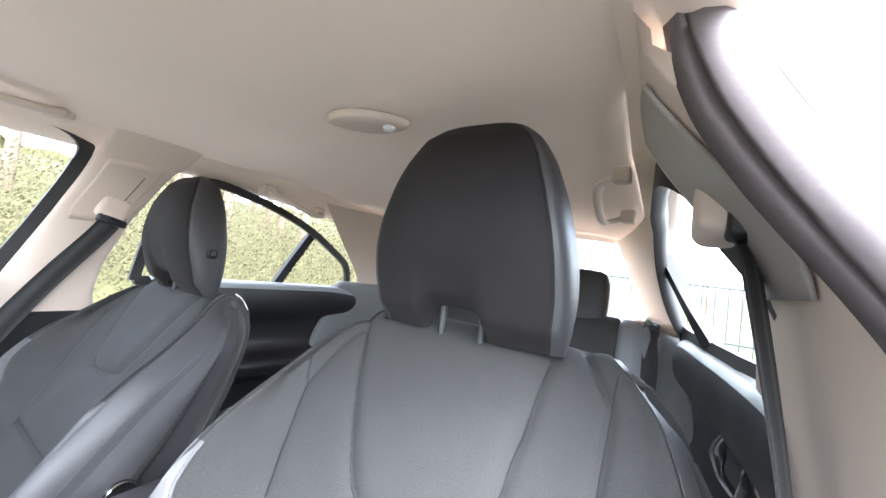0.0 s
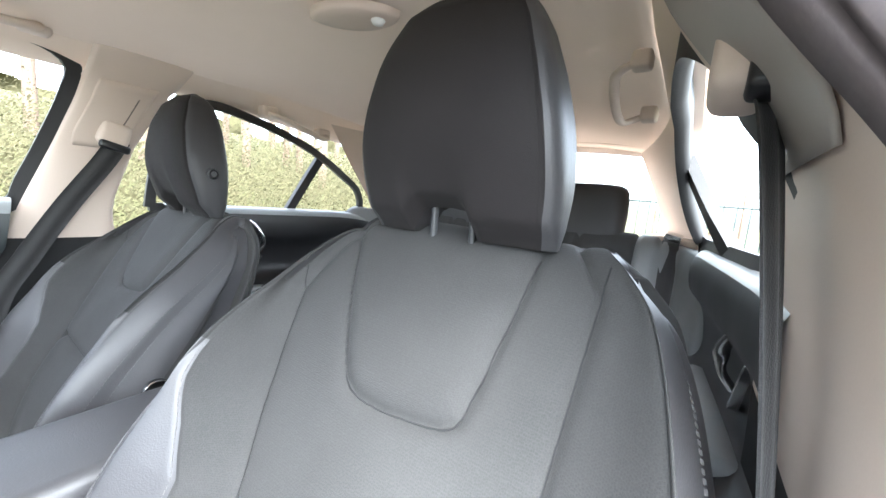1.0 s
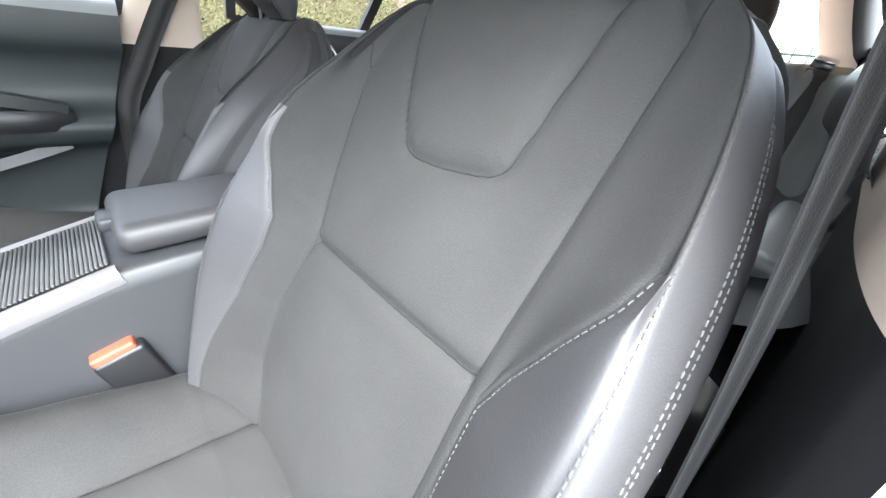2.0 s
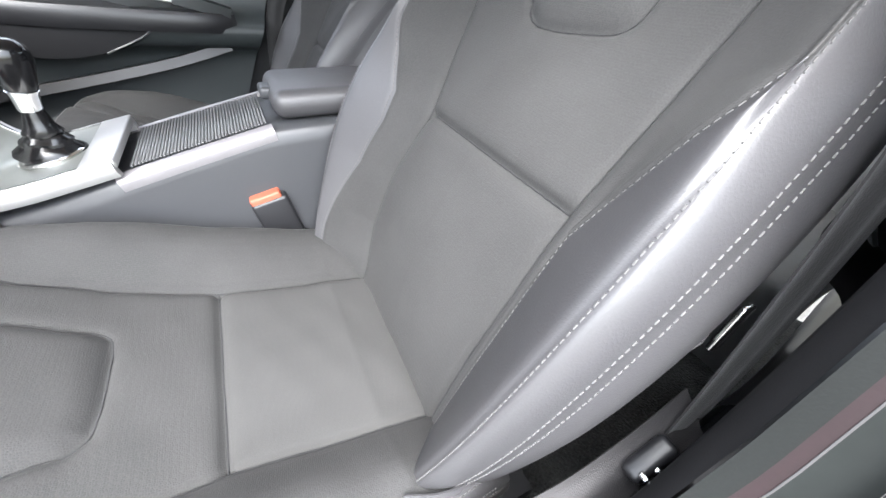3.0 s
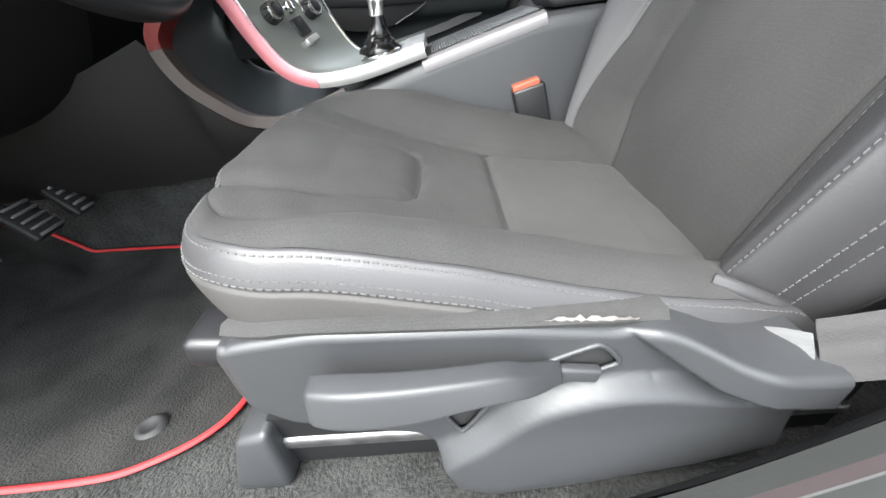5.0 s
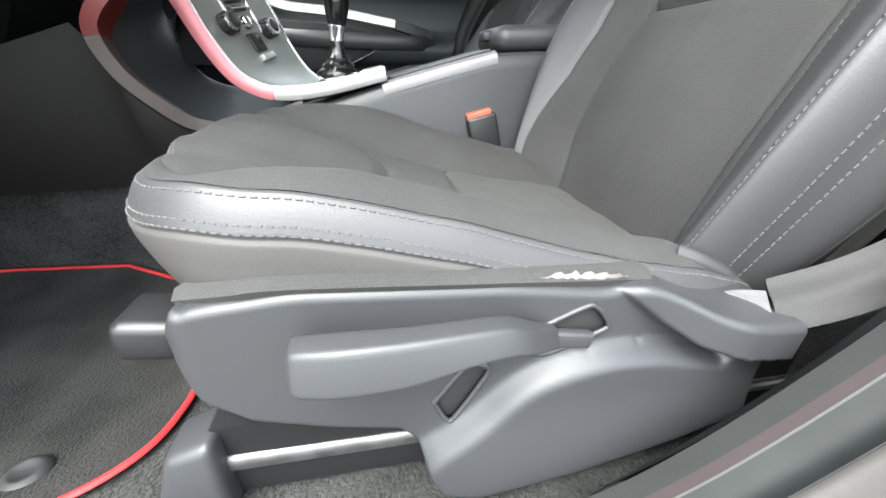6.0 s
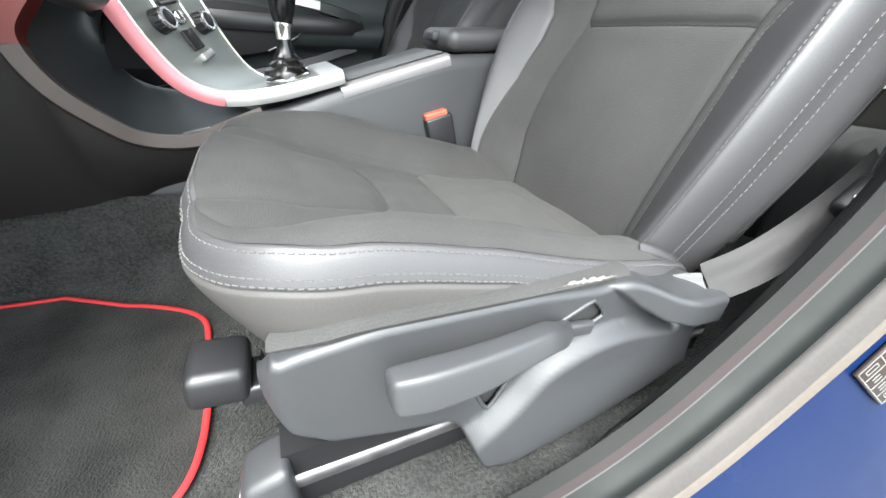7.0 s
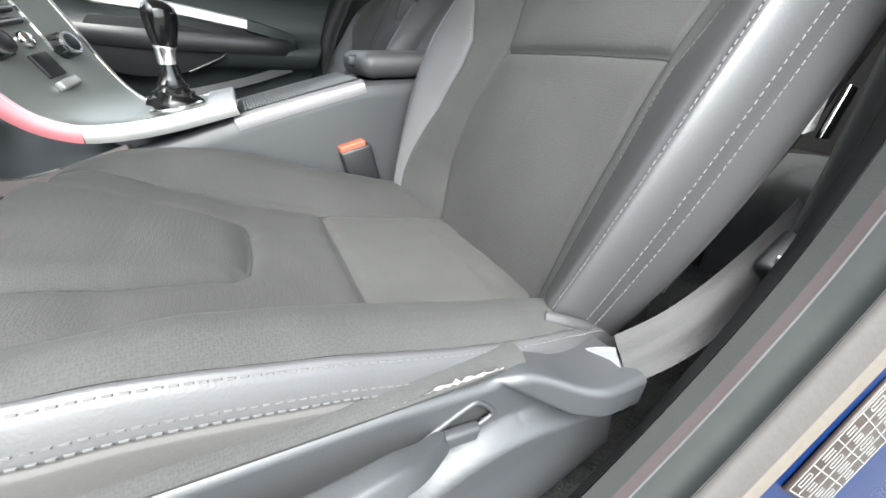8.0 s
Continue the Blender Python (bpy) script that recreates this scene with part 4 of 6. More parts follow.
# pillars: upper beige covers and lower dark covers
def pillar(sgn):
    P = empty("pillar_trim", "beige pillar cover with dark lower section beside the front seat", "pillar trim", kind="structure")
    zs = np.linspace(0.40, 1.455, 72)
    if sgn > 0:
        front = np.interp(zs, [0.40, 0.454, 0.507, 0.572, 0.65, 0.74, 0.84, 0.95, 1.08, 1.2, 1.31, 1.43], [-0.2, -0.12, -0.06, 0.0, 0.055, 0.088, 0.105, 0.115, 0.127, 0.145, 0.175, 0.2]) + 0.010
        rear = np.interp(zs, [0.40, 0.6, 0.8, 1.0, 1.06, 1.2, 1.35, 1.43], [0.54, 0.53, 0.525, 0.52, 0.51, 0.46, 0.40, 0.39])
        face = np.interp(zs, [0.4, 0.87, 1.05, 1.17, 1.22, 1.26, 1.29, 1.316, 1.345, 1.37, 1.43, 1.455], [0.715, 0.704, 0.694, 0.680, 0.660, 0.634, 0.606, 0.584, 0.562, 0.553, 0.548, 0.545])
    else:
        front = np.interp(zs, [0.40, 0.93, 1.05, 1.18, 1.30, 1.37, 1.43], [-0.2, 0.035, 0.08, 0.128, 0.168, 0.182, 0.19])
        rear = np.interp(zs, [0.40, 0.6, 0.8, 1.0, 1.06, 1.2, 1.35, 1.43], [0.40, 0.34, 0.28, 0.25, 0.255, 0.295, 0.36, 0.40])
        face = side_x(zs) - 0.052 - np.interp(zs, [1.2, 1.43], [0, 0.03])
    edge = side_x(zs) - (0.037 + lean(zs) if sgn > 0 else 0.03)
    edge = np.where(zs > 1.36, np.minimum(edge, face + 0.012), edge)
    G = np.zeros((len(zs), 33, 3))
    for j, t in enumerate(np.linspace(0, 1, 33)):
        k = math.sin(math.pi * min(t, 0.5)) ** 0.3 if sgn > 0 else math.sin(math.pi * t) ** 0.3
        G[:, j] = np.stack([sgn * (edge + (face - edge) * k), front - 0.004 + (rear - front) * t, zs], 1)
    cut = int(np.searchsorted(zs, 0.935))
    surface("upper_cover", G[cut:], BEIGE, P, "beige plastic upper cover")
    L = G[: cut + 1].copy()
    L[..., 0] += sgn * 0.012 * np.sin(np.pi * np.linspace(0, 1, 33))[None]
    surface("lower_cover", L, DARK, P, "black lower cover")
    # belt height adjuster plate with a rounded foot, let in proud of the cover
    lo, hi = int(np.searchsorted(zs, 1.175)), int(np.searchsorted(zs, 1.36))
    A = G[lo:hi, 5:27].copy()
    A[..., 0] -= sgn * 0.0025
    A[..., 1] = A[:, 11:12, 1] + (A[..., 1] - A[:, 11:12, 1]) * np.interp(zs[lo:hi], [1.175, 1.19, 1.22], [0.6, 0.86, 1.0])[:, None]
    # driver's plate has its shade painted in, the passenger's stays plain beige
    surface("adjuster_plate", A, BEIGESHADE if sgn > 0 else BEIGE, P, "beige belt adjuster plate, painted as shaded on the driver side", thick=0.003)
    sweep("plate_crease", [tuple(p) for p in A[1:-1:4, 16] - (sgn * 0.001, 0, 0)], [(-0.0015, -0.001), (0.0015, -0.001), (0, 0.001)], SEAM_TRIM, P, up=(-sgn, 0, 0), n=30)
    gx, gy, gz = (0.629, 0.326, 1.268) if sgn > 0 else (-0.672, 0.24, 1.228)
    block("belt_guide", (gx - 0.024, gy - 0.033, gz - 0.032), (gx + 0.018, gy + 0.033, gz + 0.032), BEIGE, P, "beige moulded belt guide", bevel=0.014, seg=4, rot=(-14, 0, 0))
    if sgn > 0:
        block("guide_slot", (gx + 0.0, gy - 0.043, gz - 0.034), (gx + 0.032, gy - 0.012, gz + 0.026), BLACK, P, bevel=0.006, rot=(-14, 0, 0))
    else:
        block("guide_slot", (gx + 0.004, gy - 0.034, gz - 0.044), (gx + 0.024, gy + 0.03, gz - 0.024), BLACK, P, bevel=0.006, rot=(-14, 0, 0))
    return P


pillar(1)
pillar(-1)
# soft mauve-grey door seal up the driver's pillar to the roof
MAUVE = mat("mauve_grey_door_seal", (0.165, 0.143, 0.146), 0.75, vary=0.15, grain=200, bump=0.2, spread=0.001, spec=0.15)
SEAL_IN = [(0.715, 0.12, 1.12), (0.70, 0.135, 1.16), (0.679, 0.15, 1.198), (0.657, 0.155, 1.228), (0.639, 0.162, 1.255), (0.621, 0.168, 1.286), (0.608, 0.172, 1.312), (0.596, 0.176, 1.346), (0.589, 0.18, 1.376), (0.578, 0.186, 1.43)]
SEAL_OUT = [(0.728, 0.125, 1.12), (0.715, 0.14, 1.17), (0.70, 0.153, 1.21), (0.683, 0.165, 1.245), (0.667, 0.175, 1.279), (0.649, 0.182, 1.317), (0.635, 0.19, 1.346), (0.6225, 0.195, 1.376), (0.603, 0.20, 1.43)]
inner = spline(SEAL_IN, 50)
outer = spline(SEAL_OUT, 50)
cols = [inner + (-0.004, 0.022, 0.0)]
for t in np.linspace(0, 1, 15):
    P = inner * (1 - t) + outer * t
    P[:, 1] += 0.006 * math.cos(9 * t) - 0.004 * math.exp(-(((t - 0.72) / 0.05) ** 2))
    cols.append(P)
seal_ob = surface("door_seal", np.array(cols), MAUVE, thick=0.012)
tagged(seal_ob, "soft mauve-grey rubber seal along the door opening", "door seal", kind="structure")


for sgn in (1, -1):
    belt = empty("seat_belt", "dark grey seat belt hanging down the pillar to the floor anchor", "seat belt", group="front seat belts")
    if sgn > 0:
        ribbon("shoulder_webbing", [(0.643, 0.325, 1.25), (0.652, 0.30, 1.20), (0.668, 0.235, 1.05), (0.69, 0.205, 0.845), (0.703, 0.175, 0.65), (0.70, 0.155, 0.55)], 0.047, BELT, belt, wide=[(0.42, 0.9, 0.1), (0.38, 0.92, 0.1), (0.28, 0.95, 0.1), (0.2, 0.97, 0.1), (0.1, 0.99, 0.1), (0, 1, 0)])
    else:
        ribbon("shoulder_webbing", [(-0.668, 0.25, 1.215), (-0.672, 0.22, 1.155), (-0.682, 0.15, 1.04), (-0.695, 0.08, 0.91), (-0.70, 0.02, 0.78), (-0.70, 0.0, 0.55)], 0.047, BELT, belt, wide=(0, 0.89, -0.42))
    if sgn > 0:
        ribbon("lap_webbing", [(0.700, 0.185, 0.655), (0.701, 0.13, 0.618), (0.700, 0.07, 0.583), (0.694, 0.02, 0.555), (0.682, -0.026, 0.533)], 0.047, BELTPALE, belt, "pale worn lap webbing", wide=[(0.55, 0.1, -0.6), (0.6, 0.0, -0.65), (0.7, -0.1, -0.65), (0.75, -0.2, -0.6), (0.75, -0.25, -0.6)])
        block("tongue_plate", (0.698, 0.105, 0.611), (0.718, 0.155, 0.641), BLACK, belt, "black tongue with bright bars", bevel=0.006, rot=(38, 0, 0))
        for k in (-0.010, 0.010):
            block("tongue_bar", (0.712, 0.121 + k * 0.8, 0.612), (0.7205, 0.126 + k * 0.8, 0.640), BRIGHT, belt, bevel=0.0015, rot=(50, 0, 0))
        block("latch_plate", (0.676, 0.172, 0.728), (0.682, 0.190, 0.776), BRIGHT, belt, "bright steel latch plate", bevel=0.002, rot=(-8, 0, 0))
        lathe("anchor_knob", [(0.0001, 0.02), (0.014, 0.018), (0.02, 0.01), (0.022, 0)], BLACK, belt, "glossy black anchor cover", seg=24, m=Matrix.Translation((0.690, 0.24, 0.57)) @ pose(0, 0, 0, 0, -90, 0))
        ribbon("frayed_end", [(0.648, -0.056, 0.500), (0.655, -0.050, 0.514), (0.667, -0.040, 0.526), (0.681, -0.028, 0.533)], 0.024, PALECLOTH, belt, "frayed pale webbing end", wide=[(0.6, -0.2, -0.7), (0.65, -0.25, -0.65), (0.7, -0.25, -0.6), (0.75, -0.25, -0.6)], n=16, thick=0.004)


# roof lining
def roof_z(x, y):
    return 1.475 - 0.06 * (abs(x) / 0.58) ** 2.6 - 0.055 * max(0, (y - 0.5) / 0.9) ** 2 - 0.10 * max(0, (-0.3 - y) / 0.6) ** 2


ys, xs = np.linspace(-0.75, 1.5, 60), np.linspace(-0.6, 0.6, 41)
tagged(surface("ceiling", np.array([[(x, y, roof_z(x, y)) for x in xs] for y in ys]), HEADLINER, thick=-0.03), "beige cloth headliner under the roof", "headliner", kind="structure")


def upper_side(sgn):
    """Window frames, roof rail and rear quarter of one side."""
    S = empty("side_trim", "beige roof rail and rear pillar lining", "pillar lining", kind="structure")
    P = []
    for y in np.linspace(-0.9, 1.62, 70):
        t = np.interp(y, [-0.9, -0.75, 0.5, 1.0, 1.3, 1.62], [1.30, 1.40, 1.40, 1.36, 1.30, 1.2])
        dx = float(np.interp(y, [0.05, 0.13, 0.3, 0.6], [0.09, 0.05, 0.05, 0.075])) if sgn > 0 else 0.0
        P.append([(sgn * (x - dx * min(1, (x - 0.5) / 0.1)), y, z) for x, z in ((0.56, roof_z(0.56, y) + 0.004), (0.59, t + 0.01), (0.615, t - 0.012), (0.64, t - 0.03), (0.665, t - 0.035))])
    surface("roof_rail", np.array(P), HEADLINER, S)
    # rear quarter from the door's end to the back window
    Q = []
    for k, t in enumerate(np.linspace(0, 1, 30)):
        low = (1.20 + 0.12 * t, 1.0)
        row = []
        for s in np.linspace(0, 1, 20):
            z = 0.96 + 0.42 * s
            y0 = np.interp(z, [0.96, 1.12, 1.25, 1.38], [1.24, 1.12, 0.98, 0.85])
            y1 = np.interp(z, [0.96, 1.1, 1.25, 1.38], [1.70, 1.66, 1.60, 1.52])
            row.append((sgn * (np.interp(z, [0.96, 1.38], [0.69, 0.58]) - (0.13 if sgn > 0 else 0.20) * t**1.5 - 0.04 * s * t - (0.05 * s * (1 - 0.6 * t) if sgn > 0 else 0)), y0 + (y1 - y0) * t, z))
        Q.append(row)
    surface("rear_pillar_cover", np.array(Q), BEIGE if sgn < 0 else HEADLINER, S)
    return S


upper_side(1)
upper_side(-1)


def ring_on_side(name, outline, width, material, parent, sgn, inset=-0.022, label="", deep=0.014):
    """A frame round a window, following the car's side."""
    C = spline(outline + outline[:1], 140)
    inward = lean(C[:, 1], C[:, 0]) if sgn > 0 else 0
    path = np.stack([sgn * (side_x(C[:, 1], C[:, 0]) - inward + inset), C[:, 0], C[:, 1]], 1)
    return sweep(name, path, [(-width / 2, -deep), (width / 2, -deep), (width / 2, 0), (width / 3, deep * 0.5), (-width / 3, deep * 0.5), (-width / 2, 0)], material, parent, label, up=(sgn, 0, 0), smooth_path=False)


def window_pane(name, outline, parent, sgn, inset=0.015):
    C = spline(outline + outline[:1], 60)[:-1]
    V = [(sgn * (side_x(z, y) - (float(lean(z, y)) if sgn > 0 else 0) + inset), y, z) for y, z in C]
    mid = np.mean(V, 0)
    ob = part(name, V + [mid], [(k, (k + 1) % 60, 60) for k in range(60)], GLASS, parent)
    ob.visible_shadow = False
    return ob


def side_door(sgn, rear):
    nm = "rear" if rear else "front"
    D = empty("door", f"{nm} passenger door with dark panel, silver strip and black window frame" if not rear else "rear door with black panel, chrome handle, pocket and window frame", "car door", kind="", group="doors")
    y0, y1 = (0.36, 1.36) if rear else (-1.15, 0.08)
    zt, up = (1.075, 0.04) if rear and sgn > 0 else (1.035, 0.0)
    # inner panel with a padded top, a recessed middle and an armrest
    ys = np.linspace(y0, y1, 50)
    prof = [(0.035, zt), (0.0, zt + 0.012), (-0.035, zt + 0.008), (-0.05, zt - 0.03), (-0.045, zt - 0.09), (-0.02, zt - 0.13), (-0.012, zt - 0.2), (-0.03, zt - 0.24), (-0.075, zt - 0.265), (-0.085, zt - 0.285), (-0.07, zt - 0.32), (-0.025, zt - 0.36), (-0.02, zt - 0.5), (-0.045, zt - 0.56), (-0.04, zt - 0.66)]
    prof = spline(prof, 70)
    yend = lambda b: y1 if rear else float(np.interp(b, [0.4, 0.82, 0.93, 1.05], [-0.16, 0.005, 0.045, 0.06]))
    G = np.array([[(sgn * (0.735 + a - taper(y)), y0 + (y - y0) * (yend(b) - y0) / (y1 - y0), b - (0.05 * ((y - 0.9) / 0.35) ** 2 if rear and y > 0.9 else 0) * (b > 0.9)) for a, b in prof] for y in ys])
    cut = 8 if rear else 9
    surface("top_pad", G[:, : cut + 1], LEDGE, D, "grey grained padded top")
    surface("panel", G[:, cut:], BLACK if rear else DOORGREY, D, "dark grey door panel")
    if rear:
        win = [(0.34, 1.045 + up), (0.36, 1.2), (0.43, 1.335), (0.6, 1.325), (0.8, 1.275), (0.86, 1.25), (0.81, 1.14), (0.765, 1.045 + up), (0.55, 1.04 + up)]
        quarter = [(0.785, 1.05 + up), (0.83, 1.14), (0.875, 1.235), (0.98, 1.165), (1.03, 1.12), (1.035, 1.06 + up), (0.95, 1.05 + up)]
        window_pane("window_pane", win, D, sgn)
        window_pane("quarter_pane", quarter, D, sgn)
        ring_on_side("window_frame", [(0.33, 1.035 + up), (0.35, 1.2), (0.42, 1.345), (0.6, 1.338), (0.8, 1.28), (0.96, 1.2), (1.06, 1.13), (1.06, 1.04 + up), (0.8, 1.035 + up)], 0.026 if sgn < 0 else 0.06, RUBBER, D, sgn)
        pw = 0.016 if sgn < 0 else 0.024
        sweep("window_post", [(sgn * (side_x(z, y) - 0.015 - (float(lean(z, y)) if sgn > 0 else 0)), y, z) for y, z in ((0.765, 1.04 + up), (0.815, 1.15), (0.862, 1.262))], [(-pw, -0.012), (pw, -0.012), (pw, 0.008), (-pw, 0.008)], RUBBER, D, up=(sgn, 0, 0), n=12)
        handle = empty("inside_handle", "", "")
        handle.parent = D
        hx = sgn * (0.695 if sgn > 0 else 0.668)
        tube("pull", [(hx + sgn * 0.004, 0.60, 1.0), (hx - sgn * 0.012, 0.615, 0.985), (hx - sgn * 0.022, 0.63, 0.955), (hx - sgn * 0.018, 0.635, 0.92), (hx, 0.635, 0.895)], 0.011, BRIGHT, handle, "chrome inside pull", n=30, seg=12, flat=0.6)
        sweep("surround", [(hx + sgn * 0.01, 0.56, 0.99), (hx + sgn * 0.002, 0.575, 0.93), (hx, 0.60, 0.885), (hx + sgn * 0.002, 0.64, 0.87)], [(-0.006, -0.006), (0.006, -0.006), (0.005, 0.005), (-0.005, 0.005)], BRIGHT, handle, up=(-sgn, 0, 0), n=20)
        drop = 0.0 if sgn > 0 else 0.075
        block("armrest_pad", (min(sgn * 0.632, sgn * 0.72), 0.50, 0.806 - drop), (max(sgn * 0.632, sgn * 0.72), 0.86, 0.846 - drop), LEDGE, D, "light grey padded armrest", bevel=0.018, seg=4, rot=(0, sgn * 8, 0))
        sweep("pocket_rim", [(sgn * 0.634, 0.505, 0.822), (sgn * 0.640, 0.503, 0.79), (sgn * 0.655, 0.502, 0.757), (sgn * 0.682, 0.502, 0.722), (sgn * 0.697, 0.502, 0.722), (sgn * 0.712, 0.502, 0.748)], [(-0.009, -0.007), (0.009, -0.007), (0.008, 0.006), (-0.008, 0.006)], LEDGE, D, "light grey rim of the armrest pocket", up=(0, -1, 0), n=50)
        plate("pocket", [(sgn * 0.64, 0.82), (sgn * 0.655, 0.765), (sgn * 0.685, 0.728), (sgn * 0.72, 0.74), (sgn * 0.72, 0.82)], 0.006, SEAMLINE, D, "black armrest pocket", plane="xz", at=0.51, bevel=0.001)
        sweep("panel_seam", [(sgn * 0.70, 0.45, 0.965), (sgn * 0.697, 0.8, 0.965), (sgn * 0.694, 0.865, 0.955), (sgn * 0.692, 0.885, 0.925), (sgn * 0.692, 0.86, 0.83), (sgn * 0.694, 0.83, 0.74)], [(-0.003, -0.003), (0.003, -0.003), (0, 0.004)], PLASTIC, D, up=(-sgn, 0, 0), n=50)
    else:
        win = [(-1.05, 1.045), (-0.75, 1.27), (-0.5, 1.36), (-0.2, 1.4), (0.05, 1.4), (0.14, 1.37), (0.12, 1.2), (0.065, 1.045), (-0.4, 1.035)]
        window_pane("window_pane", win, D, sgn)
        ring_on_side("window_frame", [(-1.1, 1.03), (-0.76, 1.285), (-0.5, 1.375), (-0.2, 1.41), (0.0, 1.412), (0.09, 1.405), (0.14, 1.39), (0.162, 1.365), (0.16, 1.33), (0.145, 1.27), (0.112, 1.17), (0.082, 1.09), (0.06, 1.03), (0.0, 1.02), (-0.4, 1.02)], 0.03, RUBBER, D, sgn)
        sweep("trim_strip", [(sgn * 0.668, -0.92, 1.005), (sgn * 0.664, -0.75, 0.965), (sgn * 0.66, -0.665, 0.906), (sgn * 0.658, -0.605, 0.876), (sgn * 0.655, -0.44, 0.862), (sgn * 0.655, -0.235, 0.832)], [(-0.016, -0.006), (0.016, -0.006), (0.012, 0.006), (-0.012, 0.006)], SILVER, D, "satin silver strip", up=(-sgn, 0, 0), n=60)
        sweep("strip_end", [(sgn * 0.655, -0.235, 0.830), (sgn * 0.656, -0.17, 0.815), (sgn * 0.665, -0.1, 0.795)], [(-0.018, -0.008), (0.018, -0.008), (0.014, 0.008), (-0.014, 0.008)], POCKET, D, up=(-sgn, 0, 0), n=20)
        loop = [(-0.62, 0.835), (-0.45, 0.825), (-0.32, 0.80), (-0.295, 0.775), (-0.32, 0.74), (-0.40, 0.70), (-0.52, 0.68), (-0.62, 0.70), (-0.66, 0.77)]
        plate("grip_recess", [tuple(p) for p in spline(loop + loop[:1], 50)[:-1]], 0.006 * -sgn, DARK, D, "black grip recess", at=sgn * 0.655, bevel=0.002)
        sweep("recess_rim", [(sgn * 0.648, -0.31, 0.79), (sgn * 0.648, -0.298, 0.768), (sgn * 0.648, -0.325, 0.738), (sgn * 0.648, -0.42, 0.695)], [(-0.003, -0.003), (0.003, -0.003), (0, 0.004)], SILVER, D, up=(-sgn, 0, 0), n=30)
        sweep("armrest", [(sgn * 0.68, -0.85, 0.80), (sgn * 0.662, -0.5, 0.785), (sgn * 0.66, -0.2, 0.78), (sgn * 0.685, -0.1, 0.775)], [(-0.03, -0.03), (0.02, -0.03), (0.03, 0.0), (0.02, 0.02), (-0.03, 0.02)], BLACK, D, up=(0, 0, 1), n=40)
        sweep("map_pocket", [(sgn * 0.70, -0.85, 0.56), (sgn * 0.69, -0.6, 0.60), (sgn * 0.69, -0.3, 0.66), (sgn * 0.70, -0.12, 0.71)], [(-0.02, -0.012), (0.02, -0.012), (0.012, 0.012), (-0.012, 0.012)], BLACK, D, up=(0, 0, 1), n=40)
    # outer skin
    surface("outer_skin", np.array([[(sgn * (0.80 + 0.02 * math.sin(3 * z)), y0 + (y - y0) * (yend(z) - (0.0 if rear else 0.05) - y0) / (y1 - y0), z) for z in np.linspace(0.3, 1.02, 12)] for y in ys]), BLUE, D, "dark blue painted skin")
    return D


side_door(-1, False)
side_door(-1, True)
side_door(1, True)

# rear bench
bench = empty("bench", "grey vinyl and charcoal cloth rear bench with head restraints", "rear seat")


def bench_rows():
    prof = spline([(0.62, 0.36), (0.60, 0.56), (0.64, 0.60), (0.85, 0.585), (1.06, 0.56), (1.12, 0.57), (1.17, 0.70), (1.25, 0.92), (1.29, 1.03), (1.33, 1.055), (1.38, 1.05), (1.42, 1.0)], 120)
    rows = []
    for x in np.linspace(-0.66, 0.66, 140):
        ax = abs(x)
        pad = 0.028 * math.exp(-(((ax - 0.36) / 0.2) ** 6))
        groove = sum(0.012 * math.exp(-(((ax - g) / 0.006) ** 2)) for g in (0.2, 0.27, 0.45, 0.52))
        edge = 0.05 * max(0, (ax - 0.54) / 0.12) ** 1.5
        P = prof.copy()
        tan = np.gradient(prof, axis=0)
        nor = np.stack([-tan[:, 1], tan[:, 0]], 1)
        nor /= np.linalg.norm(nor, axis=1)[:, None]
        P = P + nor * (pad - groove + edge * 0.3)
        k = min(max((ax - 0.565) / 0.085, 0), 1)
        P[:, 0] -= 0.27 * k * k * (3 - 2 * k) * np.clip((prof[:, 1] - 0.57) / 0.1, 0, 1) * (prof[:, 0] > 1.0)
        rows.append(np.c_[np.full(len(P), x), P])
    return np.array(rows)


BR = bench_rows()
for name, lo, hi, m in (("side_pad", 0, 23, PALEVINYL), ("backrest", 22, 118, CLOTH), ("side_pad", 117, 140, PALEVINYL)):
    surface(name, BR[lo:hi], m, bench)
def rear_restraint(x, wide, top):
    """A broad rounded pad with a flat crown."""
    a = np.linspace(0, 2 * math.pi, 48, endpoint=False)
    ring = np.stack([np.sign(np.cos(a)) * np.abs(np.cos(a)) ** 0.55, np.sign(np.sin(a)) * np.abs(np.sin(a)) ** 0.7], 1)
    rows = [[(x + px * wide * k, 1.335 + 0.02 * h + py * 0.055 * k, 1.03 + (top - 1.03) * h) for px, py in ring] for h, k in ((0, 0.93), (0.2, 0.98), (0.5, 1.0), (0.75, 0.985), (0.88, 0.95), (0.95, 0.88), (0.985, 0.76), (1.0, 0.5), (1.0, 0.02))]
    surface("head_restraint", np.array(rows), HEADSIDE, bench, "dark grey rear head restraint", wrap=True)


for x in (-0.27, 0.27):
    rear_restraint(x, 0.135, 1.245)
rear_restraint(0.0, 0.11, 1.16)
rbelt = empty("rear_seat_belt", "grey rear seat belt with bright tongue over the bench", "seat belt")
ribbon("webbing", [(0.545, 1.40, 1.06), (0.545, 1.335, 1.075), (0.55, 1.27, 1.02), (0.56, 1.18, 0.78), (0.565, 1.13, 0.6)], 0.047, BELTPALE, rbelt, wide=(1, 0, 0))
block("belt_exit", (0.48, 1.36, 1.05), (0.62, 1.44, 1.085), BEIGE, rbelt, bevel=0.012)
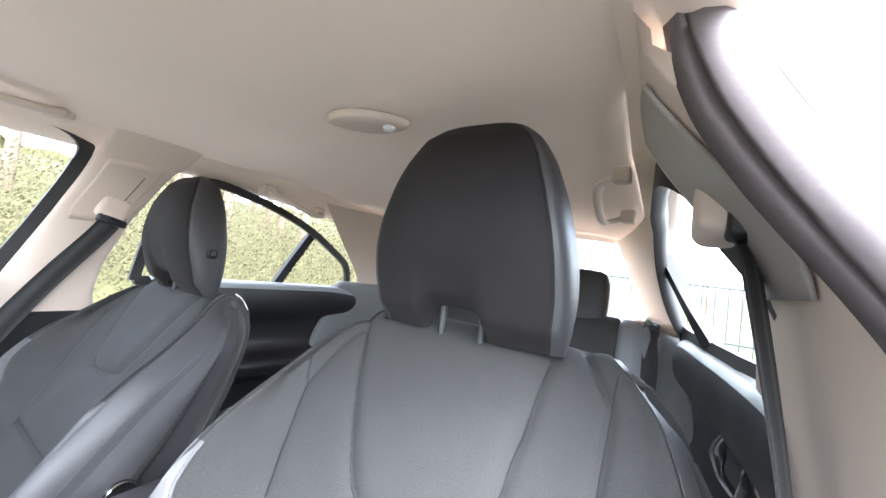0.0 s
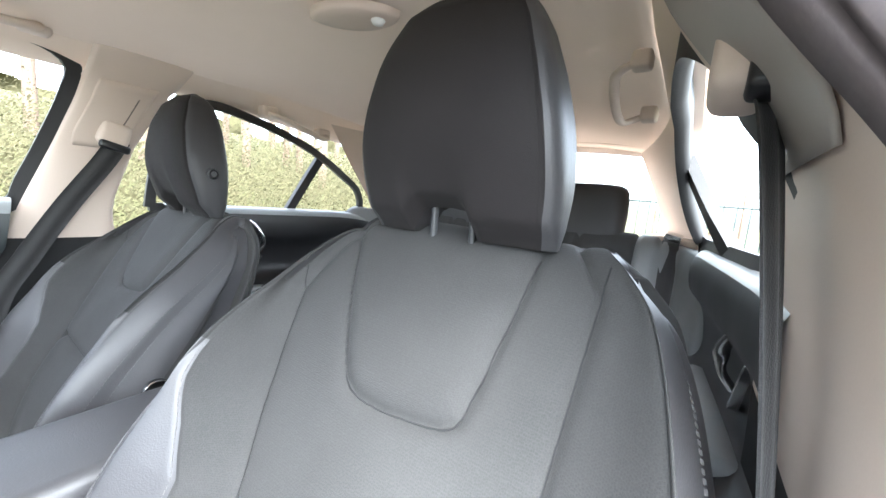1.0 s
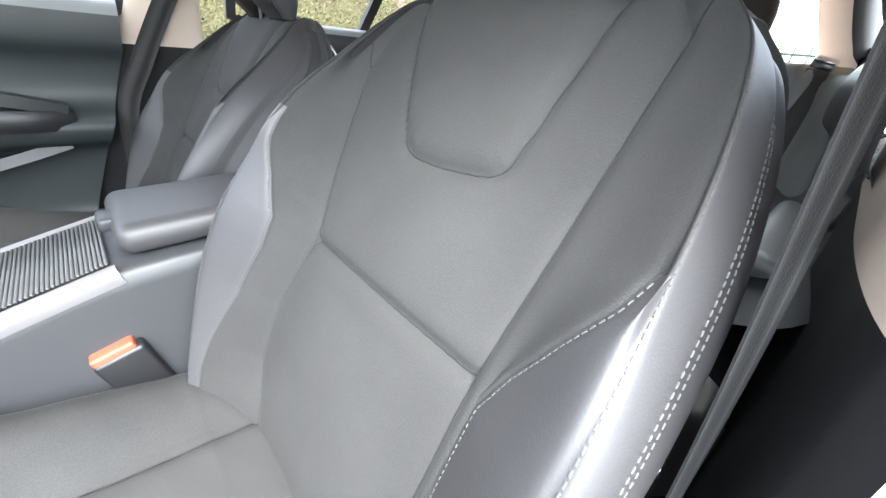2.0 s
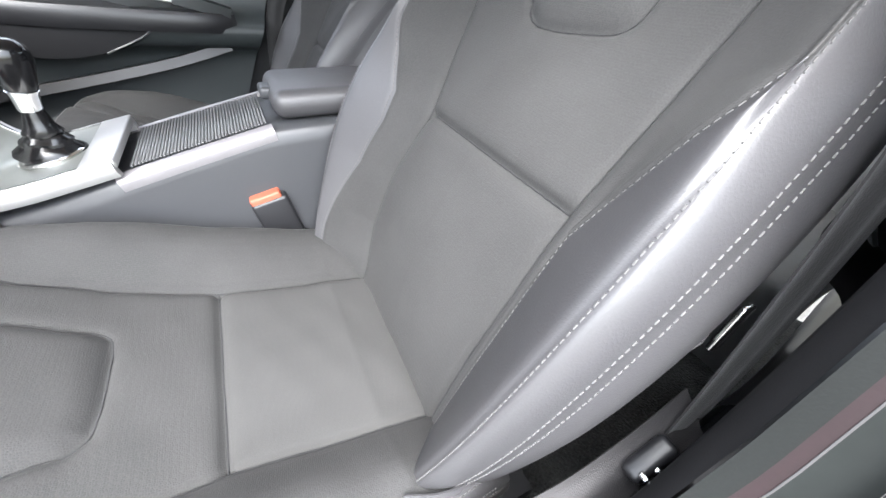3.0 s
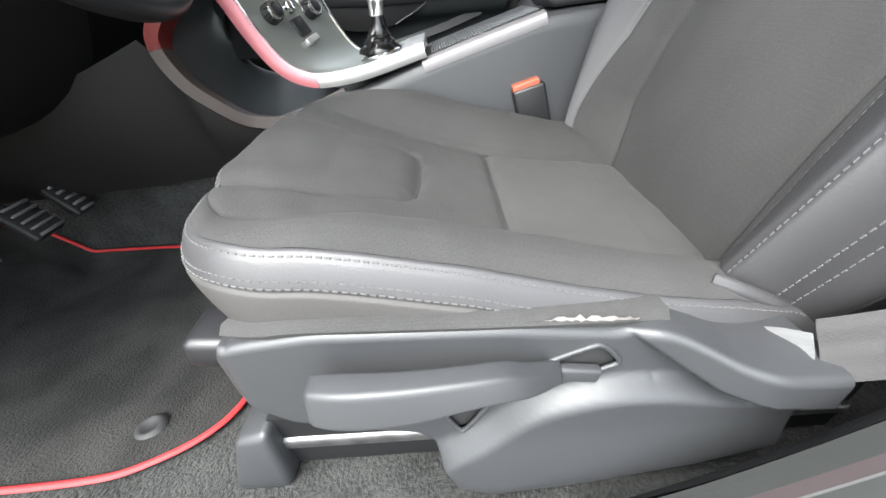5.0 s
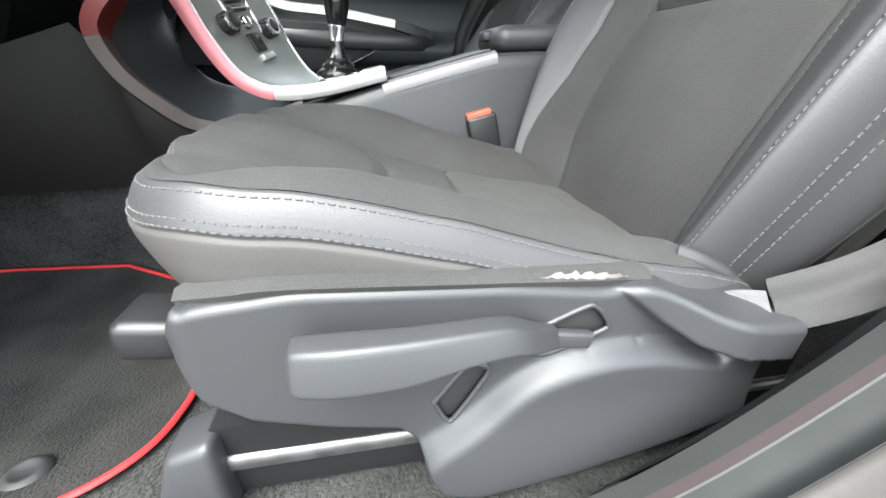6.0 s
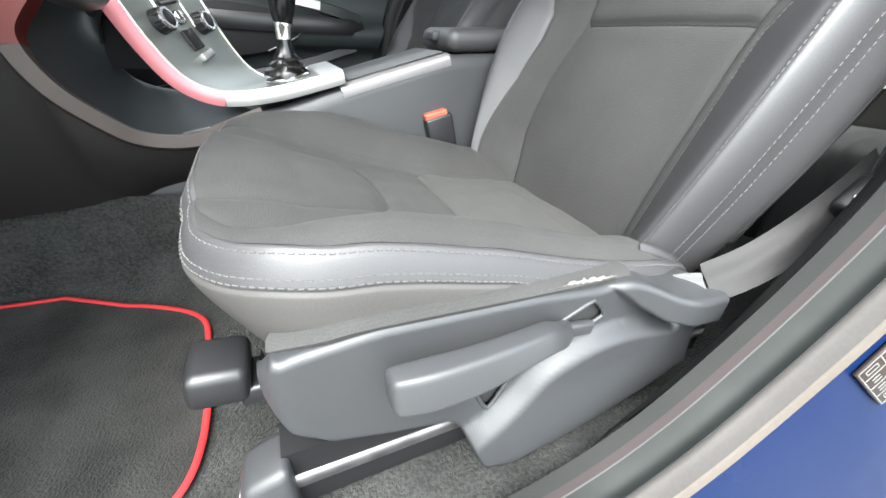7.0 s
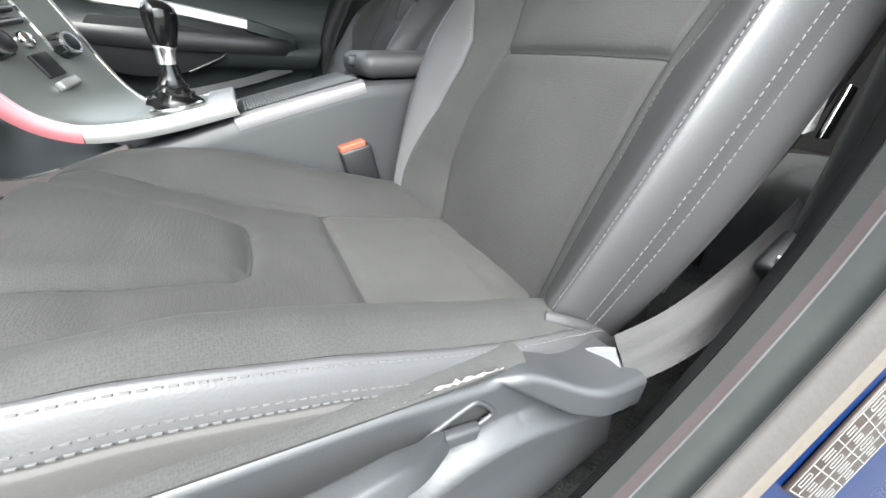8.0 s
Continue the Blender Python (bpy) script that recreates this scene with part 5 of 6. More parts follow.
block("belt_tongue", (0.525, 1.315, 1.075), (0.575, 1.34, 1.10), BRIGHT, rbelt, bevel=0.005, rot=(20, 12, 0))
tagged(block("parcel_shelf", (-0.62, 1.38, 1.0), (0.62, 1.86, 1.045), HEADLINER, bevel=0.01), "beige parcel shelf behind the rear bench", "parcel shelf", kind="structure")

for sgn in (1, -1):
    q = surface("wall_quarter", np.array([[(sgn * (0.70 - 0.03 * (y - 0.95)), y, z) for z in np.linspace(0.3, 1.01, 10)] for y in np.linspace(0.95, 1.95, 12)]), DARK, thick=0.02)
    tagged(q, "dark lining beside the rear bench", "side lining", kind="structure")

for sgn in (1, -1):
    q = block("sill_rear", (sgn * 0.745 - 0.065, 0.30, 0.25), (sgn * 0.745 + 0.065, 1.35, 0.44), DARK, bevel=0.02)
    tagged(q, "dark sill under the rear door", "sill", kind="structure")

# back window
bw = empty("window_back", "sloping rear window with beige surround", "rear window", kind="structure")
edge = [(-0.47, 1.80, 1.06), (-0.45, 1.62, 1.36), (-0.40, 1.585, 1.395), (0.0, 1.57, 1.415), (0.40, 1.585, 1.395), (0.45, 1.62, 1.36), (0.47, 1.80, 1.06), (0.0, 1.83, 1.05)]
E = spline(edge + edge[:1], 80)
g = part("pane", list(E[:-1]) + [E[:-1].mean(0)], [(k, (k + 1) % 79, 79) for k in range(79)], GLASS, bw)
g.visible_shadow = False
sweep("surround", E, [(-0.03, -0.02), (0.012, -0.02), (0.012, 0.012), (-0.03, 0.012)], BEIGE, bw, up=(0, -0.8, 0.6), smooth_path=False)
tagged(surface("rear_header", np.array([[(x, y, z - 0.05 * (x / 0.6) ** 2) for y, z in ((1.45, roof_z(0, 1.45)), (1.52, 1.425), (1.575, 1.41))] for x in np.linspace(-0.62, 0.62, 30)]), HEADLINER, thick=0.02), "beige lining above the rear window", "headliner", kind="structure")
tagged(block("trunk_lid", (-0.7, 1.85, 0.9), (0.7, 2.5, 1.02), BLUE, bevel=0.04), "dark blue painted trunk lid", "car body", kind="structure")


# grab handles and lamp
def grab(sgn, a, b, reach=0.585, thick=0.0125):
    """A handle between two mounts, each (y, z), on the roof rail."""
    H = empty("grab_handle", "beige folding grab handle on the headliner", "grab handle", group="grab handles")
    x0 = sgn * reach
    (y0, z0), (y1, z1) = a, b
    inx = x0 - sgn * 0.045
    tube("bar", [(x0, y0, z0), (x0 - sgn * 0.03, y0 + 0.002, z0 - 0.012), (inx, y0 + 0.03, z0 - 0.02), (inx - sgn * 0.004, (y0 + y1) / 2, (z0 + z1) / 2 - 0.024), (inx, y1 - 0.03, z1 - 0.02), (x0 - sgn * 0.03, y1 - 0.002, z1 - 0.012), (x0, y1, z1)], thick, BEIGE, H, n=50, seg=14, flat=0.7)
    for y, z in (a, b):
        w = thick * 1.75
        block("mount", (x0 - w, y - w * 1.18, z - w), (x0 + w, y + w * 1.18, z + w * 0.82), BEIGE, H, bevel=0.4 * w)
    return H


grab(-1, (-0.12, 1.43), (0.095, 1.425))
grab(-1, (0.615, 1.37), (0.825, 1.338), 0.60)
grab(1, (0.625, 1.392), (0.785, 1.345), 0.50, 0.0088)
dome = empty("dome_light", "beige ceiling lamp with a small round clear lens", "ceiling lamp")
a = np.linspace(0, 2 * math.pi, 48, endpoint=False)
rim = np.stack([0.092 * np.cos(a), 0.048 * np.sign(np.sin(a)) * np.abs(np.sin(a)) ** 1.35], 1) @ np.array([[0.925, 0.38], [-0.38, 0.925]])
surface("housing", np.array([[(0.025 + px * s, 0.43 + py * s, 1.468 - d) for px, py in rim] for s, d in ((1.0, -0.004), (1.0, 0.004), (0.97, 0.008), (0.88, 0.011), (0.5, 0.0135))]), BEIGE, dome, wrap=True)
lathe("lens", [(0.0001, -0.008), (0.010, -0.007), (0.014, 0.0), (0.015, 0.004)], WHITE, dome, seg=24, m=Matrix.Translation((0.072, 0.447, 1.456)))

# ---- centre console ----
console = empty("centre_console", "dark grey centre console with satin silver trim and padded armrest", "console")
# body: side walls and top, along the car
KB = [(-0.70, 0.60), (-0.55, 0.612), (-0.42, 0.64), (-0.315, 0.672), (-0.2, 0.702), (-0.09, 0.728), (0.1, 0.735), (0.35, 0.735)]
KB = spline(KB, 60)
half = [(0.125, 0.30, 1), (0.118, 0.45, 1), (0.102, -0.03, 0), (0.098, -0.008, 0), (0.088, 0.0, 0), (0.05, -0.002, 0), (0, -0.002, 0)]
sec = [(x, z, a) for x, z, a in half] + [(-x, z, a) for x, z, a in half[-2::-1]]
surface("body", np.array([[(x, y, z if a else top + z) for x, z, a in sec] for y, top in KB]), PLASTIC, console)
surface("lower_carpet", np.array([[(s * 0.128, y, z) for z in np.linspace(0.3, np.interp(y, [-1.2, -0.6, -0.2], [0.56, 0.50, 0.46]), 6)] for y in np.linspace(-1.4, 0.0, 30) for s in (1,)]), CARPET, console, "grey carpet on the tunnel side")
# ribbed sliding cover
RIBS = mat("grey_ribbed_cover", (0.085, 0.085, 0.086), 0.4, vary=0.08, grain=700, bump=0.1, spread=0.0005)
for k in range(40):
    yy = -0.298 + 0.005 * k
    block("cover_slat", (-0.082, yy, 0.6765 + (yy + 0.315) * 0.262), (0.082, yy + 0.0042, 0.680 + (yy + 0.315) * 0.262), RIBS, console, bevel=0.0012, seg=1)
for s in (1, -1):
    sweep("edge_strip", [(s * 0.096, -0.315, 0.663), (s * 0.096, -0.2, 0.694), (s * 0.095, -0.09, 0.722)], [(-0.009, -0.012), (0.006, -0.012), (0.007, 0.0), (0.004, 0.009), (-0.009, 0.012)], SATIN, console, "satin grey side strip", n=20)
arm = block("armrest", (-0.09, -0.085, 0.738), (0.082, 0.27, 0.785), VINYL, console, "padded grey vinyl armrest", bevel=0.022, seg=5, rot=(2, 0, 0))
block("armrest_latch", (-0.022, -0.098, 0.752), (0.022, -0.075, 0.772), PLASTIC, console, bevel=0.006)
# control panel, turned to the driver: its driver-side rim, and the slant across it
RIM = spline([(-0.312, 0.700), (-0.36, 0.688), (-0.42, 0.674), (-0.478, 0.666), (-0.526, 0.668), (-0.568, 0.691), (-0.60, 0.741), (-0.626, 0.80), (-0.66, 0.872), (-0.71, 0.99), (-0.735, 1.06)], 90)


def slant(x, y):
    return (0.095 - x) * 0.5 * float(np.clip((-y - 0.40) / 0.13, 0, 1))


def panel_row(x, lift=0.0):
    T = np.gradient(RIM, axis=0)
    T /= np.linalg.norm(T, axis=1)[:, None]
    N = np.stack([-T[:, 1], T[:, 0]], 1) * -1
    N *= np.sign(N[:, 1:2] + 1e-9)
    return [(x, y + slant(x, y) + n[0] * lift, z + n[1] * lift) for (y, z), n in zip(RIM, N)]


def on_panel(x, z):
    """The pose of a fitting on the panel at x and height z: its z axis stands out of the panel."""
    k = int(np.argmin(np.abs(RIM[30:, 1] - z))) + 30
    t = RIM[min(k + 1, 89)] - RIM[k - 1]
    up = Vector((0, t[0], t[1])).normalized()
    out = Vector((1, -0.5, 0)).normalized().cross(up)
    out = out if out.y > 0 else -out
    m = Matrix((up.cross(out), up, out)).transposed().to_4x4()
    m.translation = (x, RIM[k, 0] + slant(x, RIM[k, 0]), z)
    return m


def fitting(ob, m):
    ob.data.transform(m)
    return ob


surface("control_panel", np.array([panel_row(x, -0.004 * math.sin(math.pi * (x + 0.092) / 0.184) * 0.4) for x in np.linspace(-0.092, 0.092, 13)]), PANELGREY, console, "greenish grey satin control panel")
for s in (1, -1):
    low = 8
    row = panel_row(s * 0.094)
    sweep("rim_line", row, [(-0.0022, -0.003), (0.0022, -0.003), (0.0022, 0.002), (-0.0022, 0.002)], BRIGHT, console, "bright thin rim", up=(0, 0.35, 1), smooth_path=False)
    side = [(-s * a, b) for a, b in ((-0.001, 0.0), (0.007, 0.001), (0.0105, -0.005), (0.0115, -0.014), (0.009, -0.022), (-0.004, -0.024))]
    sweep("trim_rail", panel_row(s * 0.0965)[: low + 20], side, SILVER, console, "satin silver trim rail", up=(0, 0.35, 1), smooth_path=False)
    # driver-side stretch is coloured rose to paint in a red reflection
    sweep("rail_edge", panel_row(s * 0.0965)[low + 19 :], side, ROSE if s > 0 else SILVER, console, "silver outer edge with a rose reflection painted in" if s > 0 else "", up=(0, 0.35, 1), smooth_path=False)
    sweep("panel_line", panel_row(s * 0.031, 0.0005)[46:], [(-0.0016, -0.002), (0.0016, -0.002), (0.0016, 0.002), (-0.0016, 0.002)], BRIGHT, console, "", up=(0, 0.35, 1), smooth_path=False)
block("trim_plate", (-0.1, -0.354, 0.6845), (0.1, -0.307, 0.6985), SILVER, console, "satin silver cross plate", bevel=0.004, rot=(13, 0, 0))
for x, z, r in ((0.047, 0.765, 0.0185), (-0.047, 0.765, 0.0185), (0.047, 0.86, 0.0185), (-0.047, 0.86, 0.0185)):
    m = on_panel(x, z)
    lathe("dial", [(0.0001, 0.024), (r * 0.6, 0.0245), (r * 0.74, 0.022), (r * 0.8, 0.018), (r, 0.004), (r * 1.02, -0.004)], BLACK, console, "black dial with bright rim", seg=28, m=m)
    lathe("dial_rim", [(r * 0.72, 0.0235), (r * 0.83, 0.0235), (r * 0.87, 0.020), (r * 0.84, 0.017)], BRIGHT, console, seg=28, m=m)
    for k in range(10):
        q = k * math.pi / 5
        fitting(block("grip_rib", (r * 0.80, -0.0018, 0.004), (r * 0.98, 0.0018, 0.019), BLACK, console, bevel=0.0008, seg=1), m @ pose(0, 0, 0, 0, 0, math.degrees(q)))
for k in range(6):
    z = 0.795 + 0.014 * k
    fitting(block("button", (-0.023, -0.0045, -0.002), (0.023, 0.0045, 0.006), BLACK, console, bevel=0.002, seg=2), on_panel(0.0, z))
    fitting(block("button_edge", (-0.021, -0.0015, 0.004), (0.021, 0.0015, 0.0068), SATIN, console, bevel=0.0006, seg=1), on_panel(0.0, z))
fitting(lathe("centre_dial", [(0.0001, 0.012), (0.008, 0.012), (0.0105, 0.009), (0.0115, -0.002)], BRIGHT, console, "small bright centre knob", seg=24), on_panel(0.0, 0.772))
fitting(block("panel_slot", (-0.017, -0.018, -0.004), (0.017, 0.016, 0.003), BLACK, console, bevel=0.002), on_panel(0.0, 0.742))
fitting(block("panel_tab", (-0.021, -0.007, -0.004), (0.021, 0.006, 0.008), SILVER, console, bevel=0.003), on_panel(0.0, 0.716))
# gear lever
gear = empty("gear_lever", "", "")
gear.parent = console
a = np.linspace(0, 2 * math.pi, 40, endpoint=False)
rows = []
for t, r in ((0, 0.036), (0.1, 0.035), (0.25, 0.026), (0.33, 0.0275), (0.45, 0.020), (0.52, 0.022), (0.66, 0.0165), (0.85, 0.0145), (1.0, 0.0125)):
    rows.append([(r * math.cos(q), -0.402 + 0.004 * t + r * math.sin(q) * (1.25 - 0.25 * t), 0.682 + 0.064 * t + 0.0025 * math.sin(4 * q + 9 * t) * (1 - t)) for q in a])
surface("boot", np.array(rows), GLOSSBLACK, gear, "black leather boot", wrap=True)
lathe("collar", [(0.0115, 0), (0.0135, 0.003), (0.0155, 0.024), (0.018, 0.029), (0.014, 0.031)], BRIGHT, gear, "bright metal collar", m=Matrix.Translation((0, -0.40, 0.744)) @ pose(0, 0, 0, -6, 0, 0))
lathe("knob", [(0.0155, 0), (0.018, 0.006), (0.0215, 0.022), (0.0245, 0.038), (0.0245, 0.050), (0.021, 0.0595), (0.013, 0.0655), (0.006, 0.067), (0.0001, 0.0672)], GLOSSBLACK, gear, "black glossy knob", m=Matrix.Translation((0, -0.397, 0.771)) @ pose(0, 0, 0, -6, 0, 0))
lathe("boot_ring", [(0.036, 0), (0.043, 0.001), (0.044, 0.004), (0.041, 0.007), (0.036, 0.006)], BRIGHT, gear, m=Matrix.Translation((0, -0.402, 0.676)) @ pose(0, 0, 0, 12, 0, 0))

# ---- dashboard ----
dash = empty("dashboard", "dark dashboard with warm grey lower trim and open side pocket", "dashboard")
surface("upper_roll", np.array([[(x, y, z + 0.02 * math.cos(x * 2)) for y, z in spline([(-1.35, 1.0), (-1.1, 1.06), (-0.92, 1.05), (-0.80, 0.99), (-0.77, 0.92), (-0.80, 0.80), (-0.86, 0.72), (-0.98, 0.66), (-1.2, 0.64)], 40)] for x in np.linspace(-0.74, 0.74, 40)]), DARK, dash, "black padded dash top")
band = [(0.118, -0.655, 0.91), (0.142, -0.668, 0.85), (0.168, -0.69, 0.80), (0.188, -0.722, 0.747), (0.190, -0.708, 0.69), (0.177, -0.674, 0.643), (0.158, -0.635, 0.608), (0.142, -0.575, 0.597), (0.13, -0.52, 0.612), (0.12, -0.46, 0.632)]
BAND = spline(band, 90)
curl = [(-0.012, -0.024), (0.01, -0.022), (0.014, 0.0), (0.008, 0.020), (-0.012, 0.022)]
# upper stretch of the side trim, a red reflection painted over it
sweep("upper_trim", BAND[:34], curl, DARKRED, dash, "upper trim with a red reflection painted in", up=(1, 0.2, 0.2), smooth_path=False)
sweep("side_trim", BAND[33:], curl, KNEE, dash, "warm grey curved side trim", up=(1, 0.2, 0.2), smooth_path=False)
block("pocket_flap", (0.105, -0.585, 0.606), (0.145, -0.54, 0.613), PLASTIC, dash, "grey flap in the pocket", bevel=0.003, rot=(12, -12, 0))
B = np.concatenate([spline([(0.25, -1.58, 0.62), (0.245, -1.2, 0.64), (0.225, -0.9, 0.70), (0.195, -0.745, 0.752)], 20), BAND[36:]])
surface("knee_panel", np.array([[(x + 0.004 - 0.07 * t * t, y, z * (1 - t) + t * 0.50) for t in np.linspace(0, 1, 8)] for x, y, z in B]), KNEEDARK, dash, "dark lower side panel")
B = spline(band, 40)
surface("side_pocket", np.array([[(x - 0.012 - 0.10 * math.sin(math.pi * min(t * 0.75, 1)), y * (1 - t) + t * (-0.60 - 0.1 * k / 39), z * (1 - t) + t * (0.68 + 0.16 * (1 - k / 39))) for t in np.linspace(0, 1, 12)] for k, (x, y, z) in enumerate(B)]), POCKET, dash, "teal-grey open pocket")
surface("stack_flank", np.array([[(0.088 - 0.06 * t, y - 0.012 - 0.18 * t, z - 0.02) for t in np.linspace(0, 1, 5)] for y, z in RIM[40:]]), DARK, dash)
# underside carried on to the firewall to keep light out of the footwell
surface("knee_bolster", np.array([[(x, y, z) for y, z in spline([(-0.78, 0.93), (-0.80, 0.80), (-0.86, 0.70), (-1.0, 0.64), (-1.25, 0.62), (-1.6, 0.62)], 24)] for x in np.linspace(0.19, 0.76, 20)]), DARK, dash)
# unseen kick panels, added to stop light leaking in beside the pedals
for s in (1, -1):
    tagged(surface("wall_kick", np.array([[(s * 0.755, y, z) for z in np.linspace(0.25, 1.06, 6)] for y in np.linspace(-1.68, -1.18, 6)]), KNEEDARK, thick=0.03), "unseen dark kick panel added to block light from the footwell", "kick panel", kind="structure")
column = empty("steering_column", "", "")
column.parent = dash
tube("shroud", [(0.385, -0.95, 0.84), (0.385, -0.70, 0.93)], 0.05, BLACK, column, n=10, seg=20)
ringa = np.linspace(0, 2 * math.pi, 60)
wheel_m = Matrix.Translation((0.385, -0.66, 0.955)) @ pose(0, 0, 0, -65, 0, 0)
tube("wheel_rim", [tuple(wheel_m @ Vector((0.185 * math.cos(q), 0.185 * math.sin(q), 0))) for q in ringa], 0.016, BLACK, column, "black steering wheel rim", n=90, seg=14, up=(0.1, 0.9, 0.4))
for q in (0, math.pi, -math.pi / 2):
    tube("wheel_spoke", [tuple(wheel_m @ Vector((0.05 * math.cos(q), 0.05 * math.sin(q), -0.02))), tuple(wheel_m @ Vector((0.185 * math.cos(q), 0.185 * math.sin(q), 0)))], 0.02, BLACK, column, n=8, seg=12, flat=0.5)
lathe("wheel_hub", [(0.0001, 0.03), (0.05, 0.026), (0.07, 0.008), (0.07, -0.02)], BLACK, column, m=wheel_m)

# ---- floor mat and pedals ----
fm = empty("floor_mat", "black cloth floor mat with bright red bound edge", "floor mat")
MAT = [(0.148, -0.83), (0.142, -1.0), (0.14, -1.2), (0.165, -1.245), (0.30, -1.235), (0.50, -1.22), (0.62, -1.15), (0.655, -1.0), (0.655, -0.75), (0.635, -0.66), (0.58, -0.60), (0.48, -0.59), (0.34, -0.60), (0.26, -0.62), (0.20, -0.70)]
MR = spline(MAT + MAT[:1], 160)[:-1]
mz = lambda x, y: floor_z(x, y) + 0.008
mid = np.array([0.38, -0.9])
rows = []
for s in (0.0, 0.2, 0.4, 0.6, 0.8, 0.93, 1.0):
    rows.append([(*(mid + (p - mid) * s), mz(*(mid + (p - mid) * s)) + 0.003 * noise.noise((p[0] * 8 * s, p[1] * 8 * s, 3))) for p in MR])
R3 = np.array(rows)
surface("mat_cloth", np.concatenate([R3, R3[:, :1]], 1), MATCLOTH, fm)
tube("binding", [(p[0], p[1], mz(*p) + 0.002) for p in np.r_[MR, MR[:1]]], 0.0044, RED, fm, "bright red cloth binding", n=260, seg=8, flat=0.7)
lathe("fixing_knob", [(0.0001, 0.004), (0.009, 0.004), (0.011, 0.006), (0.014, 0.006), (0.018, 0.003), (0.020, 0)], RUBBER, fm, "black round fixing knob", m=Matrix.Translation((0.585, -0.70, mz(0.585, -0.70))))
pedals = empty("pedals", "black rubber-faced pedals with ribs on dark arms", "pedals")
for x, w in ((0.185, 0.042), (0.268, 0.06), (0.39, 0.06)):
    P = empty("pedal", "", "")
    P.parent = pedals
    block("pad", (x - w / 2, -1.045, 0.465), (x + w / 2, -1.03, 0.535), RUBBER, P, bevel=0.005, rot=(35, 0, 0))
    for k in range(5):
        block("rib", (x - w / 2 + 0.006, -1.011 - 0.0085 * k, 0.481 + 0.012 * k), (x + w / 2 - 0.006, -1.005 - 0.0085 * k, 0.486 + 0.012 * k), SATIN, P, bevel=0.001, seg=1, rot=(35, 0, 0))
    tube("arm", [(x, -1.045, 0.5), (x, -1.13, 0.62), (x, -1.14, 0.78)], 0.008, BLACK, P, n=12)

# airbag tag on the seat's side and information sticker on the jamb
tag_m = Matrix(((0, 0, 1), (-0.14, 0.99, 0), (0.99, 0.14, 0))).to_4x4()
tag_m.translation = (0.2905, 0.15, 0.768)
tag = block("airbag_tag", (-0.033, -0.009, -0.004), (0.033, 0.009, 0.0), WHITE, driver_seat, "small white tag with dark letters", bevel=0.0006, seg=1)
tag.matrix_basis = tag_m
txt = bpy.data.curves.new("tag_text", "FONT")
txt.body, txt.size, txt.align_x, txt.align_y = "SIPS AIRBAG", 0.0095, "CENTER", "CENTER"
t_ob = new("tag_text", txt)
t_ob.data.materials.append(BLACK)
t_ob.parent = driver_seat
t_ob.matrix_basis = tag_m @ Matrix.Translation((0, 0, 0.0006))


def jamb_place(u, v):
    """A place on the painted jamb: u along the door opening (metres from its lower rear corner), v across it (0 to 1), and the pose there."""
    C = spline(OPENING, 800)
    k0 = int(np.argmin(np.hypot(C[:, 0] + 0.02, C[:, 1] - 0.55)))
    d = np.r_[0, np.cumsum(np.linalg.norm(np.diff(C, axis=0), axis=1))]
    k = int(np.searchsorted(d, d[k0] + u))
    t = C[k + 1] - C[k - 1]
    t /= np.linalg.norm(t)
    n = np.array([t[1], -t[0]])
    p = Vector((side_x(C[k, 1]) + 0.036 + 0.074 * v, *(C[k] + n * (0.026 + 0.334 * v))))
    e1 = Vector((0, t[0], t[1]))
    e2 = Vector((0.074, *(n * 0.334))).normalized()
    m = Matrix((e1, e2, e1.cross(e2))).transposed().to_4x4()
    if (m.to_3x3() @ Vector((0, 0, 1))).x < 0:
        m = Matrix((e1, -e2, e1.cross(-e2))).transposed().to_4x4()
    m.translation = p
    return m


sticker = empty("tyre_sticker", "dark brown sticker with white rules and small symbols on blue jamb", "sticker")
sticker.matrix_basis = jamb_place(0.045, 0.15) @ Matrix.Translation((0, 0, 0.003))
PALEINK = mat("pale_sticker_ink", (0.13, 0.128, 0.125), 0.5, bump=0)
BROWN = mat("dark_brown_sticker", (0.020, 0.013, 0.011), 0.4, vary=0.1, bump=0)
block("sheet", (-0.065, -0.042, -0.002), (0.065, 0.042, 0.0012), BROWN, sticker, bevel=0.0004, seg=1)
for k in range(5):
    block("rule", (-0.063, -0.0406 + 0.02 * k, 0.0012), (0.063, -0.0394 + 0.02 * k, 0.0017), PALEINK, sticker, bevel=0)
for k in range(6):
    block("rule", (-0.0636 + 0.0252 * k, -0.04, 0.0012), (-0.0624 + 0.0252 * k, 0.04, 0.0017), PALEINK, sticker, bevel=0)
for i in range(5):
    for j in range(4):
        x, y = -0.0505 + 0.0252 * i, -0.03 + 0.02 * j
        if (i + j) % 3 == 0:
            for a, b in (((-0.007, -0.004), (0.007, -0.0028)), ((-0.007, 0.0028), (0.007, 0.004)), ((-0.007, -0.004), (-0.0058, 0.004)), ((0.0058, -0.004), (0.007, 0.004))):
                block("mark", (x + a[0], y + a[1], 0.0012), (x + b[0], y + b[1], 0.0017), PALEINK, sticker, bevel=0)
        else:
            for q in (-0.003, 0.003):
                block("mark", (x - 0.006, y + q - 0.0007, 0.0012), (x + 0.003 + 0.003 * ((i * j) % 2), y + q + 0.0007, 0.0017), PALEINK, sticker, bevel=0)

